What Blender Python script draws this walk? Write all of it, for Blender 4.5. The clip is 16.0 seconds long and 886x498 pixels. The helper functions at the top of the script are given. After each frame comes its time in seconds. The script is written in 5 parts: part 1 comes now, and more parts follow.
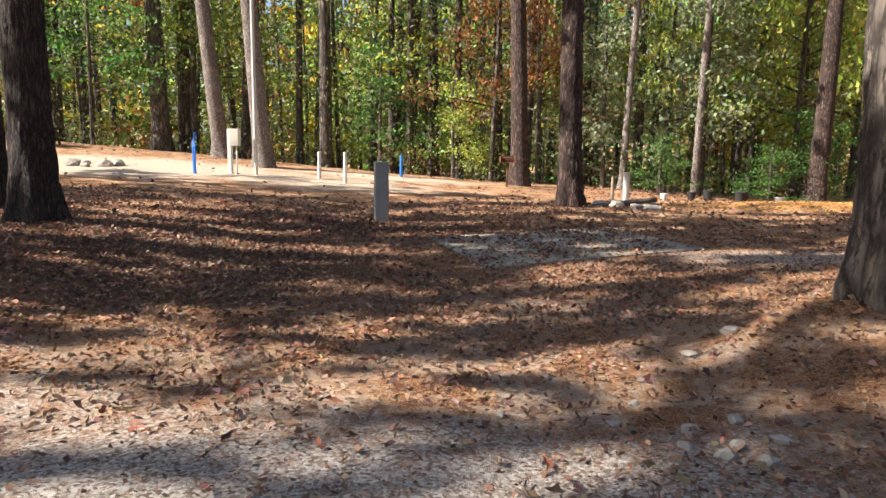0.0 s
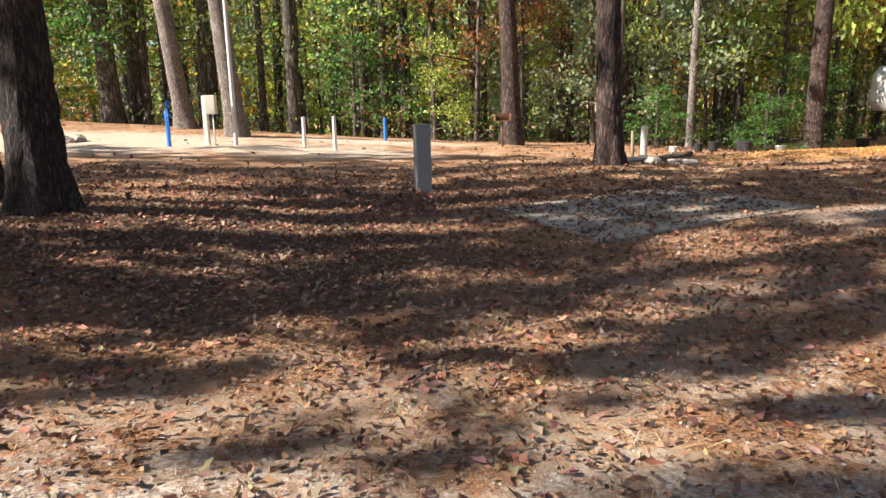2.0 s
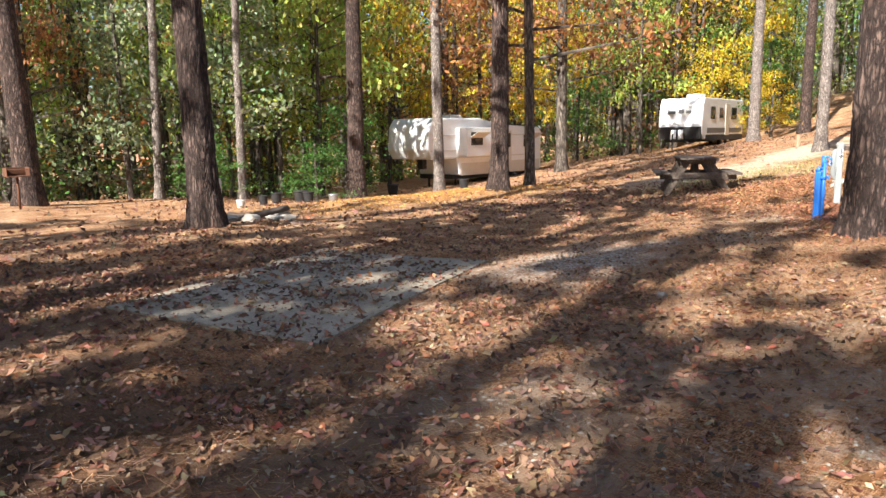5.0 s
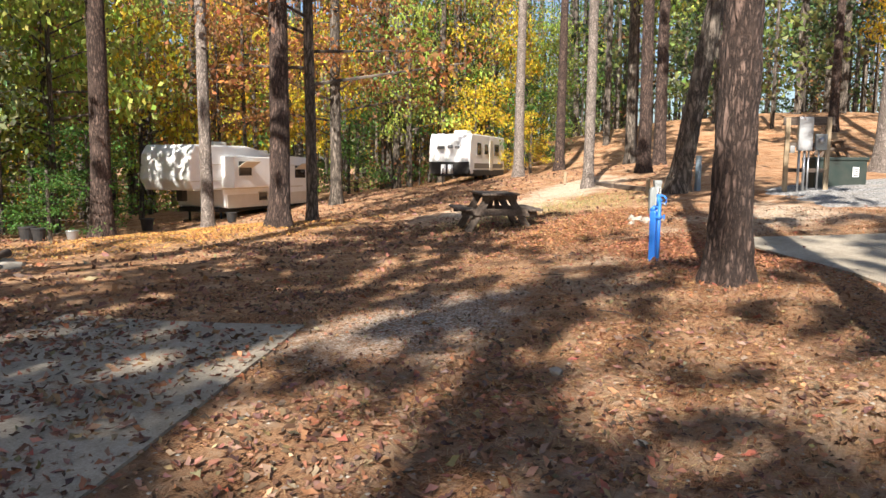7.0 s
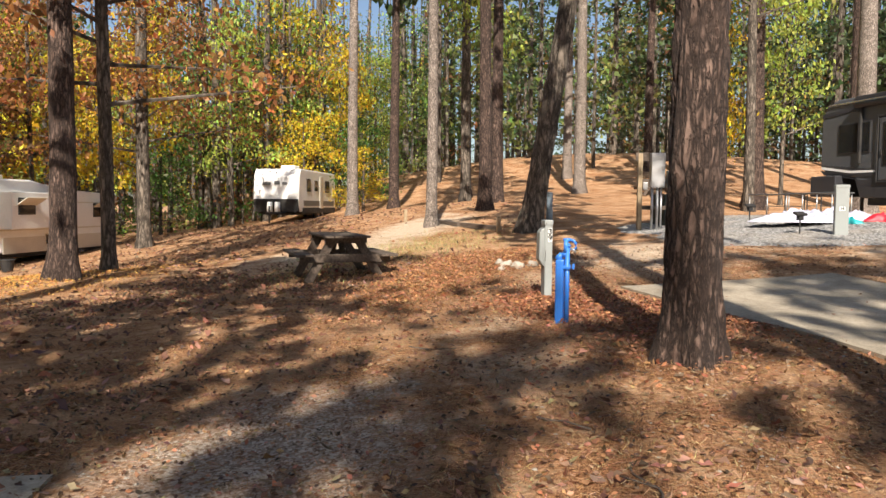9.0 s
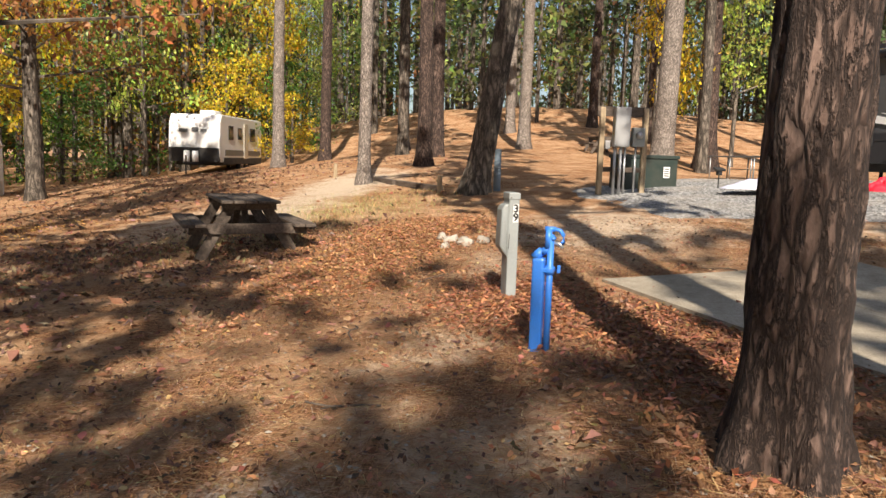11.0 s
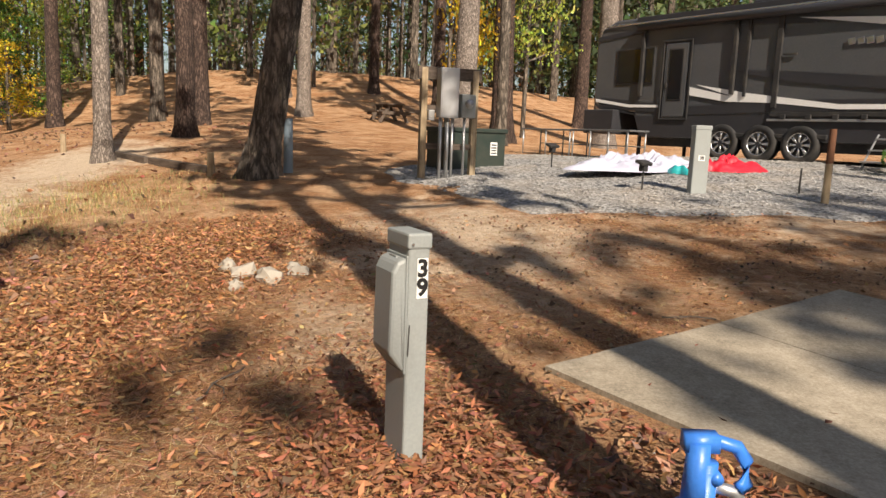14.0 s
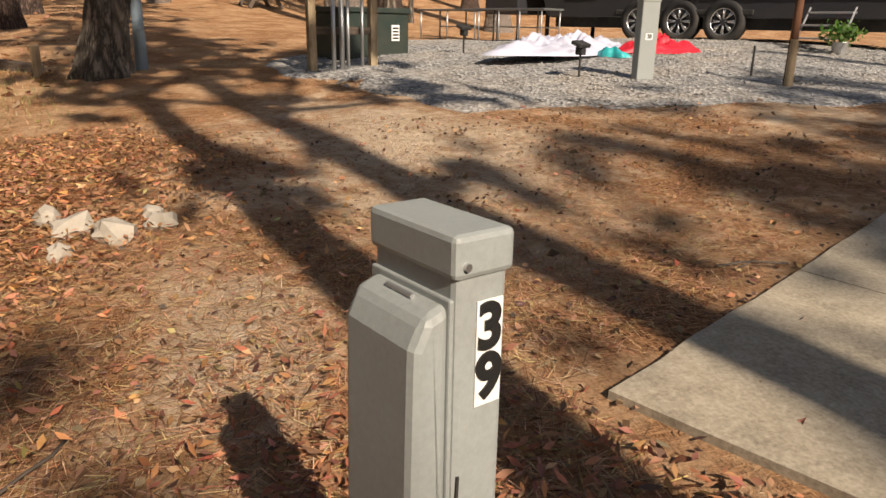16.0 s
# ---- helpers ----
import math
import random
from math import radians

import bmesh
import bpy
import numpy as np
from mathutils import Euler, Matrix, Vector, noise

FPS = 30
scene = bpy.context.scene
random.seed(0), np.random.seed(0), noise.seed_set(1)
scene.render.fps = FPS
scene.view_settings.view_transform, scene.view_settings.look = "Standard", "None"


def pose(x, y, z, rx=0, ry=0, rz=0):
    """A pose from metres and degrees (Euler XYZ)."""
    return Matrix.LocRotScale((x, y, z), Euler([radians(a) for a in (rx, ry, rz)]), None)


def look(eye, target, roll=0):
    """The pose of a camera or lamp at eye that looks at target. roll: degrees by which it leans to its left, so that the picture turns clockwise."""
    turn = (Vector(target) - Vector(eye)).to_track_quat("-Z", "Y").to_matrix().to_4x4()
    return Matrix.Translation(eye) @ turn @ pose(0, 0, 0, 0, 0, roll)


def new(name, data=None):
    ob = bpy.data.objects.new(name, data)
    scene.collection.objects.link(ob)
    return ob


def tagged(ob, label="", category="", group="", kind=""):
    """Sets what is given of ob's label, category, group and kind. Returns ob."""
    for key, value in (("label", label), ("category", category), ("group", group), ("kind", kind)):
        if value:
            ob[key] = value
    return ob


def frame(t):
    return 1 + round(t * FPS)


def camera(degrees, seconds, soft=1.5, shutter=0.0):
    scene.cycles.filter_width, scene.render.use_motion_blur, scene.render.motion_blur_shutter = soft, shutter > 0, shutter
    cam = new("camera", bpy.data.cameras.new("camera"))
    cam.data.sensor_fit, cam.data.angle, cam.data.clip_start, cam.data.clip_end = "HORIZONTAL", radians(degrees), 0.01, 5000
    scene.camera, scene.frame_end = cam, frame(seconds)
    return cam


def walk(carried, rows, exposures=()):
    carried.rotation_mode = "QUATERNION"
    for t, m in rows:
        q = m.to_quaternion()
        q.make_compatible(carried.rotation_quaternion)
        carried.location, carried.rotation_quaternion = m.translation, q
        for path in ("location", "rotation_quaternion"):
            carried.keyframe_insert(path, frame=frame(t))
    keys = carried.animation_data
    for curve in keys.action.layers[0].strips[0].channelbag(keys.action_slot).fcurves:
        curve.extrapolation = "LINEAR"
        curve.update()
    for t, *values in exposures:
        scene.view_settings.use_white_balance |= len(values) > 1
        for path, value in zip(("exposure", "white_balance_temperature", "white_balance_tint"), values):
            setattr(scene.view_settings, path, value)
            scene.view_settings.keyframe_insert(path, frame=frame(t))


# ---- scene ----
cam = camera(63.2, 16.0)
METRES, EYE, TILT, LEAN, TURN = 17.0, 1.5, 0.0, 0.0, 0.0
ROWS = [
    (0.0, 0.0, 0.0, 0.0, 0.13, -9.02, -0.81),
    (0.5, -0.0272, 0.0191, -0.0008, 2.03, -9.99, 0.42),
    (1.0, -0.058, 0.0357, -0.0028, 1.47, -11.22, 1.07),
    (1.5, -0.0794, 0.059, -0.0034, -0.9, -11.96, 1.24),
    (2.0, -0.0989, 0.083, -0.0032, -4.78, -12.07, 1.31),
    (2.5, -0.1142, 0.1078, -0.0029, -10.6, -11.69, 1.58),
    (3.0, -0.1266, 0.1355, -0.0016, -18.09, -10.93, 1.71),
    (3.5, -0.1375, 0.1646, -0.0021, -25.93, -10.15, 1.76),
    (4.0, -0.1405, 0.1929, -0.0031, -32.74, -9.45, 1.58),
    (6.5, -0.0976, 0.3181, -0.0052, -56.09, -7.73, -0.38),
    (7.0, -0.077, 0.3409, -0.0058, -61.63, -6.48, -0.5),
    (7.5, -0.0524, 0.3614, -0.0067, -66.36, -5.1, -0.45),
    (8.0, -0.0261, 0.3823, -0.0081, -69.82, -4.07, -0.43),
    (8.5, 0.0071, 0.3997, -0.0082, -72.76, -3.4, -0.37),
    (9.0, 0.0381, 0.413, -0.0065, -75.4, -3.38, -0.48),
    (11.5, 0.2024, 0.4508, 0.0011, -81.38, -7.87, -2.04),
    (12.0, 0.2352, 0.4618, 0.0024, -82.98, -8.24, -2.17),
    (12.5, 0.2704, 0.4692, 0.0037, -85.46, -8.46, -2.35),
    (13.0, 0.3041, 0.4777, 0.0042, -89.1, -8.51, -2.45),
    (13.5, 0.3392, 0.4792, 0.0051, -93.61, -8.51, -2.36),
    (14.0, 0.3683, 0.4839, 0.0063, -98.36, -9.07, -2.19),
    (14.5, 0.3957, 0.4891, 0.0062, -102.59, -10.39, -1.85),
    (15.0, 0.4209, 0.4908, 0.0067, -105.41, -12.53, -1.56),
    (15.5, 0.446, 0.4915, 0.0038, -107.07, -15.16, -1.26),
    (16.0, 0.4735, 0.4844, -0.0006, -107.9, -17.22, -1.03),
]
walk(cam, [(t, pose(0, 0, EYE, TILT, LEAN, TURN) @ pose(METRES * x, METRES * y, METRES * z, 90 + pitch, roll, yaw)) for t, x, y, z, yaw, pitch, roll in ROWS],
     [(0.0, 1.3, 6050, 13), (1.5, 1.25, 6050, 12), (4.0, 1.4, 5900, 11), (6.0, 1.3, 5950, 11), (9.0, 0.85, 6450, 12), (11.5, 0.75, 6550, 12), (14.0, 0.55, 6800, 13), (16.0, 0.42, 7050, 14)])

# ---------------------------------------------------------------- world, sun, exposure
SUN_AZ, SUN_EL = math.atan2(-0.21, -0.977), radians(37)
SUN_DIR = Vector((math.cos(SUN_EL) * math.cos(SUN_AZ), math.cos(SUN_EL) * math.sin(SUN_AZ), math.sin(SUN_EL)))
world = bpy.data.worlds.new("sky")
scene.world = world
world.use_nodes = True
wn = world.node_tree
sky = wn.nodes.new("ShaderNodeTexSky")
sky.sky_type, sky.sun_disc, sky.sun_elevation = "NISHITA", False, SUN_EL
sky.sun_rotation = math.pi / 2 - SUN_AZ
sky.air_density, sky.dust_density = 1.0, 1.5
wn.links.new(sky.outputs[0], wn.nodes["Background"].inputs[0])
wn.nodes["Background"].inputs[1].default_value = 0.07
lamp = bpy.data.lights.new("sun", "SUN")
lamp.energy, lamp.angle, lamp.color = 5.0, radians(0.6), (1.0, 0.90, 0.76)
sun = new("sun", lamp)
sun.matrix_world = look(SUN_DIR * 60, (0, 0, 0))


# ---------------------------------------------------------------- materials
def mat(name):
    m = bpy.data.materials.new(name)
    m.use_nodes = True
    nt = m.node_tree
    return m, nt, nt.nodes["Principled BSDF"]


def node(nt, kind, **kw):
    n = nt.nodes.new(kind)
    for k, v in kw.items():
        n.inputs[k.replace("_", " ")].default_value = v
    return n


def ramp(nt, src, stops):
    r = nt.nodes.new("ShaderNodeValToRGB")
    while len(r.color_ramp.elements) < len(stops):
        r.color_ramp.elements.new(0.5)
    for e, (p, c) in zip(r.color_ramp.elements, stops):
        e.position, e.color = p, (*c, 1) if len(c) == 3 else c
    nt.links.new(src, r.inputs[0])
    return r.outputs[0]


def mixc(nt, fac, a, b, mode="MIX"):
    m = nt.nodes.new("ShaderNodeMix")
    m.data_type, m.blend_type = "RGBA", mode
    for sock, v in ((m.inputs[0], fac), (m.inputs[6], a), (m.inputs[7], b)):
        if hasattr(v, "is_linked"):
            nt.links.new(v, sock)
        elif isinstance(v, (int, float)):
            sock.default_value = v
        else:
            sock.default_value = (*v, 1)
    return m.outputs[2]


def coords(nt, scale=(1, 1, 1), kind="Object"):
    tc = nt.nodes.new("ShaderNodeTexCoord")
    mp = nt.nodes.new("ShaderNodeMapping")
    mp.inputs["Scale"].default_value = scale
    nt.links.new(tc.outputs[kind], mp.inputs[0])
    return mp.outputs[0]


def noise_tex(nt, vec, scale, detail=6.0, rough=0.6):
    n = node(nt, "ShaderNodeTexNoise", Scale=scale, Detail=detail, Roughness=rough)
    nt.links.new(vec, n.inputs["Vector"])
    return n.outputs["Fac"]


def bump(nt, bsdf, height, strength, dist):
    b = nt.nodes.new("ShaderNodeBump")
    b.inputs["Strength"].default_value, b.inputs["Distance"].default_value = strength, dist
    nt.links.new(height, b.inputs["Height"])
    nt.links.new(b.outputs[0], bsdf.inputs["Normal"])


def math_node(nt, op, a, b):
    m = nt.nodes.new("ShaderNodeMath")
    m.operation = op
    for sock, v in zip(m.inputs, (a, b)):
        if hasattr(v, "is_linked"):
            nt.links.new(v, sock)
        else:
            sock.default_value = v
    return m.outputs[0]


def worn(name, colour, rough=0.6, metal=0.0, dirt=(0.2, 0.16, 0.11), amount=0.35, scale=3.0, relief=0.002):
    """A painted, metal or plastic surface with broad stains and fine speckle."""
    m, nt, b = mat(name)
    v = coords(nt)
    big = ramp(nt, noise_tex(nt, v, scale, 5), [(0.42, (0, 0, 0)), (0.75, (1, 1, 1))])
    fine = noise_tex(nt, v, scale * 22, 4)
    c = mixc(nt, math_node(nt, "MULTIPLY", big, amount), colour, dirt)
    c = mixc(nt, 0.18, c, ramp(nt, fine, [(0.3, tuple(x * 0.55 for x in colour)), (0.7, tuple(min(1, x * 1.3) for x in colour))]))
    nt.links.new(c, b.inputs["Base Color"])
    nt.links.new(ramp(nt, fine, [(0.2, (rough * 0.8,) * 3), (0.8, (min(1, rough * 1.2),) * 3)]), b.inputs["Roughness"])
    b.inputs["Metallic"].default_value = metal
    bump(nt, b, fine, 0.3, relief)
    return m


def wood(name, dark, light, scale=(1.5, 18, 18), rough=0.85):
    m, nt, b = mat(name)
    v = coords(nt, scale)
    g = noise_tex(nt, v, 1.6, 8, 0.65)
    spots = noise_tex(nt, coords(nt), 5, 4)
    c = ramp(nt, g, [(0.28, dark), (0.72, light)])
    c = mixc(nt, ramp(nt, spots, [(0.5, (0, 0, 0)), (0.75, (0.6, 0.6, 0.6))]), c, tuple(x * 0.5 for x in dark))
    nt.links.new(c, b.inputs["Base Color"])
    b.inputs["Roughness"].default_value = rough
    bump(nt, b, g, 0.6, 0.006)
    return m


def bark(name, dark, light, plate=9.0, stretch=0.28, relief=0.03):
    """Plates of bark with dark furrows, and pale lichen in broad patches."""
    m, nt, b = mat(name)
    v = coords(nt, (1, 1, stretch))
    warp = node(nt, "ShaderNodeTexNoise", Scale=5.0, Detail=5.0)
    nt.links.new(v, warp.inputs["Vector"])
    wv = mixc(nt, 0.16, v, warp.outputs["Color"], "ADD")
    vo = nt.nodes.new("ShaderNodeTexVoronoi")
    vo.feature = "DISTANCE_TO_EDGE"
    vo.inputs["Scale"].default_value = plate
    nt.links.new(wv, vo.inputs["Vector"])
    cell = nt.nodes.new("ShaderNodeTexVoronoi")
    cell.inputs["Scale"].default_value = plate
    nt.links.new(wv, cell.inputs["Vector"])
    fine = noise_tex(nt, coords(nt, (1, 1, 0.35)), 38, 6, 0.7)
    plates = ramp(nt, vo.outputs["Distance"], [(0.0, (0.1, 0.1, 0.1)), (0.22, (1, 1, 1))])
    ridge = noise_tex(nt, coords(nt, (1, 1, 0.26)), plate * 0.9, 5, 0.7)
    furrow = ramp(nt, math_node(nt, "ABSOLUTE", math_node(nt, "SUBTRACT", ridge, 0.5), 0), [(0.0, (0, 0, 0)), (0.07, (1, 1, 1))])
    groove = mixc(nt, 1.0, plates, furrow, "MULTIPLY")
    tone = mixc(nt, 0.3, fine, cell.outputs["Color"])
    c = ramp(nt, tone, [(0.25, dark), (0.75, light)])
    c = mixc(nt, groove, tuple(x * 0.3 for x in dark), c)
    patch = ramp(nt, noise_tex(nt, coords(nt), 1.7, 5), [(0.52, (0, 0, 0)), (0.78, (0.3, 0.3, 0.3))])
    c = mixc(nt, patch, c, tuple(min(1, x * 1.15) for x in light))
    nt.links.new(c, b.inputs["Base Color"])
    b.inputs["Roughness"].default_value = 0.95
    hgt = mixc(nt, 0.3, groove, fine)
    bump(nt, b, hgt, 0.9, relief)
    return m


def leaf_material(name, through_light=0.5, rough=0.55):
    """Leaves: each takes its own colour from the mesh; light passes through them."""
    m, nt, b = mat(name)
    a = nt.nodes.new("ShaderNodeAttribute")
    a.attribute_name = "leaf_colour"
    grain = noise_tex(nt, coords(nt), 30, 3)
    c = mixc(nt, 0.35, a.outputs["Color"], grain, "OVERLAY")
    nt.links.new(c, b.inputs["Base Color"])
    b.inputs["Roughness"].default_value = rough
    if through_light:
        t = nt.nodes.new("ShaderNodeBsdfTranslucent")
        nt.links.new(c, t.inputs["Color"])
        mx = nt.nodes.new("ShaderNodeMixShader")
        mx.inputs[0].default_value = through_light
        nt.links.new(b.outputs[0], mx.inputs[1])
        nt.links.new(t.outputs[0], mx.inputs[2])
        nt.links.new(mx.outputs[0], nt.nodes["Material Output"].inputs["Surface"])
    return m


def ground_material():
    """Bare clay, pine straw, crumbled leaves, pale sand and grey grit; the areas come from the mesh."""
    m, nt, b = mat("forest_soil")
    v = coords(nt)
    area = nt.nodes.new("ShaderNodeAttribute")
    area.attribute_name = "areas"
    sep = nt.nodes.new("ShaderNodeSeparateColor")
    nt.links.new(area.outputs["Color"], sep.inputs[0])
    mid = noise_tex(nt, v, 1.3, 8, 0.65)
    small = noise_tex(nt, v, 9, 8, 0.7)
    grit = noise_tex(nt, v, 75, 5, 0.75)
    rot = coords(nt, (1.0, 5.0, 1))
    rot2 = coords(nt, (5.0, 1.0, 1))
    needles = math_node(nt, "MAXIMUM", noise_tex(nt, rot, 26, 5, 0.7), noise_tex(nt, rot2, 22, 5, 0.7))
    straw = ramp(nt, needles, [(0.46, (0.11, 0.053, 0.028)), (0.55, (0.42, 0.21, 0.10)), (0.67, (0.72, 0.44, 0.24))])
    clay = ramp(nt, mixc(nt, 0.5, small, grit), [(0.3, (0.22, 0.12, 0.065)), (0.5, (0.56, 0.35, 0.20)), (0.66, (0.78, 0.56, 0.36))])
    sand = ramp(nt, mixc(nt, 0.5, small, grit), [(0.3, (0.34, 0.24, 0.155)), (0.52, (0.66, 0.53, 0.39)), (0.74, (0.84, 0.72, 0.56))])
    stones = nt.nodes.new("ShaderNodeTexVoronoi")
    stones.inputs["Scale"].default_value = 55
    nt.links.new(v, stones.inputs["Vector"])
    sg = nt.nodes.new("ShaderNodeSeparateColor")
    nt.links.new(stones.outputs["Color"], sg.inputs[0])
    gravel = ramp(nt, sg.outputs[0], [(0.0, (0.20, 0.14, 0.10)), (0.45, (0.50, 0.42, 0.34)), (1.0, (0.84, 0.78, 0.70))])
    mulch = ramp(nt, mixc(nt, 0.5, small, needles), [(0.35, (0.04, 0.025, 0.018)), (0.53, (0.15, 0.09, 0.058)), (0.7, (0.34, 0.22, 0.145))])

    def edge(w, lo, hi):
        s = math_node(nt, "ADD", w, math_node(nt, "MULTIPLY", math_node(nt, "SUBTRACT", mixc(nt, 0.4, mid, small), 0.5), 1.5))
        return ramp(nt, s, [(lo, (0, 0, 0)), (hi, (1, 1, 1))])

    c = mixc(nt, edge(mid, 0.35, 0.75), straw, clay)
    c = mixc(nt, edge(sep.outputs[0], 0.35, 0.7), c, sand)
    c = mixc(nt, edge(sep.outputs[1], 0.4, 0.75), c, gravel)
    c = mixc(nt, edge(sep.outputs[2], 0.35, 0.8), c, mulch)
    nt.links.new(c, b.inputs["Base Color"])
    b.inputs["Roughness"].default_value = 1.0
    b.inputs["Specular IOR Level"].default_value = 0.088
    bump(nt, b, mixc(nt, 0.5, mixc(nt, 0.5, small, needles), grit), 1.0, 0.05)
    return m


def gravel_material(name, lo, hi, scale):
    m, nt, b = mat(name)
    v = coords(nt)
    vo = nt.nodes.new("ShaderNodeTexVoronoi")
    vo.inputs["Scale"].default_value = scale
    nt.links.new(v, vo.inputs["Vector"])
    sep = nt.nodes.new("ShaderNodeSeparateColor")
    nt.links.new(vo.outputs["Color"], sep.inputs[0])
    c = ramp(nt, sep.outputs[0], [(0.0, lo), (1.0, hi)])
    dust = ramp(nt, noise_tex(nt, v, 0.9, 6), [(0.45, (0, 0, 0)), (0.7, (0.5, 0.5, 0.5))])
    c = mixc(nt, dust, c, (0.42, 0.36, 0.29))
    nt.links.new(c, b.inputs["Base Color"])
    b.inputs["Roughness"].default_value = 0.95
    bump(nt, b, vo.outputs["Distance"], 0.9, 0.03)
    return m


def concrete_material():
    m, nt, b = mat("old_concrete")
    v = coords(nt)
    big = noise_tex(nt, v, 1.1, 6, 0.65)
    fine = noise_tex(nt, v, 60, 5, 0.7)
    mottle = noise_tex(nt, v, 9, 6, 0.7)
    c = ramp(nt, mixc(nt, 0.4, mixc(nt, 0.45, big, mottle), fine), [(0.34, (0.15, 0.125, 0.09)), (0.5, (0.35, 0.30, 0.225)), (0.64, (0.52, 0.455, 0.36))])
    nt.links.new(c, b.inputs["Base Color"])
    b.inputs["Roughness"].default_value = 0.95
    bump(nt, b, fine, 0.35, 0.004)
    return m


SOIL = ground_material()
CONCRETE = concrete_material()
PAD_GRAVEL = gravel_material("crushed_stone", (0.09, 0.088, 0.085), (0.45, 0.445, 0.43), 24)
PINE_BARK = bark("pine_bark", (0.07, 0.042, 0.032), (0.25, 0.17, 0.135), 15.0, 0.24, 0.04)
OAK_BARK = bark("oak_bark", (0.05, 0.037, 0.03), (0.17, 0.13, 0.105), 26.0, 0.12, 0.03)
PALE_BARK = bark("pale_bark", (0.26, 0.21, 0.175), (0.55, 0.48, 0.42), 24.0, 0.3, 0.015)
WOODS_BARK = bark("woods_bark", (0.10, 0.08, 0.06), (0.32, 0.27, 0.22), 7.0, 0.2, 0.02)
LEAF = leaf_material("leaf")
DRY_LEAF = leaf_material("dry_leaf", 0.15, 0.7)
OLD_WOOD = wood("weathered_wood", (0.035, 0.026, 0.02), (0.17, 0.13, 0.10))
POST_WOOD = wood("treated_post", (0.22, 0.16, 0.09), (0.50, 0.40, 0.27), (14, 14, 1.2))
GREY_PAINT = worn("grey_enamel", (0.285, 0.31, 0.305), 0.48, 0.0, (0.22, 0.2, 0.17), 0.25, 4)
GALV = worn("galvanised_steel", (0.46, 0.47, 0.48), 0.42, 0.75, (0.3, 0.28, 0.25), 0.3, 6)
BLUE_PAINT = worn("blue_enamel", (0.035, 0.20, 0.70), 0.38, 0.0, (0.12, 0.16, 0.25), 0.3, 5)
WHITE_GEL = worn("white_panel", (0.82, 0.82, 0.80), 0.35, 0.0, (0.5, 0.47, 0.42), 0.2, 1.2)
CREAM_GEL = worn("cream_panel", (0.62, 0.58, 0.49), 0.45, 0.0, (0.35, 0.3, 0.22), 0.35, 1.2)
SILVER_GEL = worn("silver_panel", (0.115, 0.122, 0.135), 0.2, 0.35, (0.25, 0.24, 0.22), 0.2, 1.0)
DARK_GEL = worn("charcoal_panel", (0.035, 0.036, 0.042), 0.35, 0.1, (0.09, 0.085, 0.08), 0.25, 1.5)
MIDGREY_GEL = worn("mid_grey_panel", (0.14, 0.145, 0.15), 0.35, 0.2, (0.1, 0.1, 0.1), 0.2, 1.5)
BLACK = worn("black_rubber", (0.018, 0.018, 0.019), 0.75, 0.0, (0.10, 0.085, 0.065), 0.5, 4)
CHROME = worn("alloy", (0.62, 0.62, 0.62), 0.25, 0.9, (0.2, 0.2, 0.2), 0.2, 6)
GREEN_BOX = worn("green_enamel", (0.018, 0.032, 0.026), 0.5, 0.0, (0.10, 0.085, 0.065), 0.35, 3)
PVC = worn("pale_pipe", (0.66, 0.66, 0.62), 0.5, 0.0, (0.4, 0.34, 0.25), 0.4, 4)
BLUE_GREY = worn("blue_grey_pipe", (0.20, 0.27, 0.33), 0.55, 0.0, (0.25, 0.22, 0.18), 0.35, 4)
RUST = worn("rusted_steel", (0.16, 0.07, 0.035), 0.85, 0.2, (0.07, 0.04, 0.03), 0.6, 9)
ROCK = worn("field_stone", (0.40, 0.36, 0.30), 0.9, 0.0, (0.2, 0.15, 0.1), 0.5, 6, 0.02)
WHITE_PLAIN = worn("white_vinyl", (0.82, 0.82, 0.80), 0.45, 0.0, (0.5, 0.47, 0.4), 0.15, 8)
INK = worn("black_vinyl", (0.012, 0.012, 0.012), 0.5, 0.0, (0.03, 0.03, 0.03), 0.2, 8)
WHITE_FILM = worn("white_nylon", (0.52, 0.53, 0.64), 0.5, 0.0, (0.4, 0.43, 0.55), 0.6, 3)
RED_FILM = worn("red_nylon", (0.62, 0.02, 0.04), 0.5, 0.0, (0.35, 0.01, 0.02), 0.4, 4)
TEAL_FILM = worn("teal_nylon", (0.02, 0.40, 0.42), 0.5, 0.0, (0.02, 0.2, 0.25), 0.3, 4)


def glass_material():
    m, nt, b = mat("tinted_glass")
    b.inputs["Base Color"].default_value = (0.012, 0.013, 0.015, 1)
    b.inputs["Roughness"].default_value = 0.06
    b.inputs["Specular IOR Level"].default_value = 0.6
    return m


GLASS = glass_material()


# ---------------------------------------------------------------- mesh helpers
def finish(name, bm, material, parent=None, m=None, bevel=0.0, smooth=False, segments=2):
    if bevel:
        bmesh.ops.bevel(bm, geom=[e for e in bm.edges if e.is_manifold and e.calc_face_angle(0) > 0.5], offset=bevel, segments=segments, affect="EDGES", profile=0.5)
    me = bpy.data.meshes.new(name)
    bm.normal_update()
    bm.to_mesh(me)
    bm.free()
    me.materials.append(material)
    if smooth:
        me.polygons.foreach_set("use_smooth", [True] * len(me.polygons))
    ob = new(name, me)
    if parent:
        ob.parent = parent
    if m is not None:
        ob.matrix_basis = m
    return ob


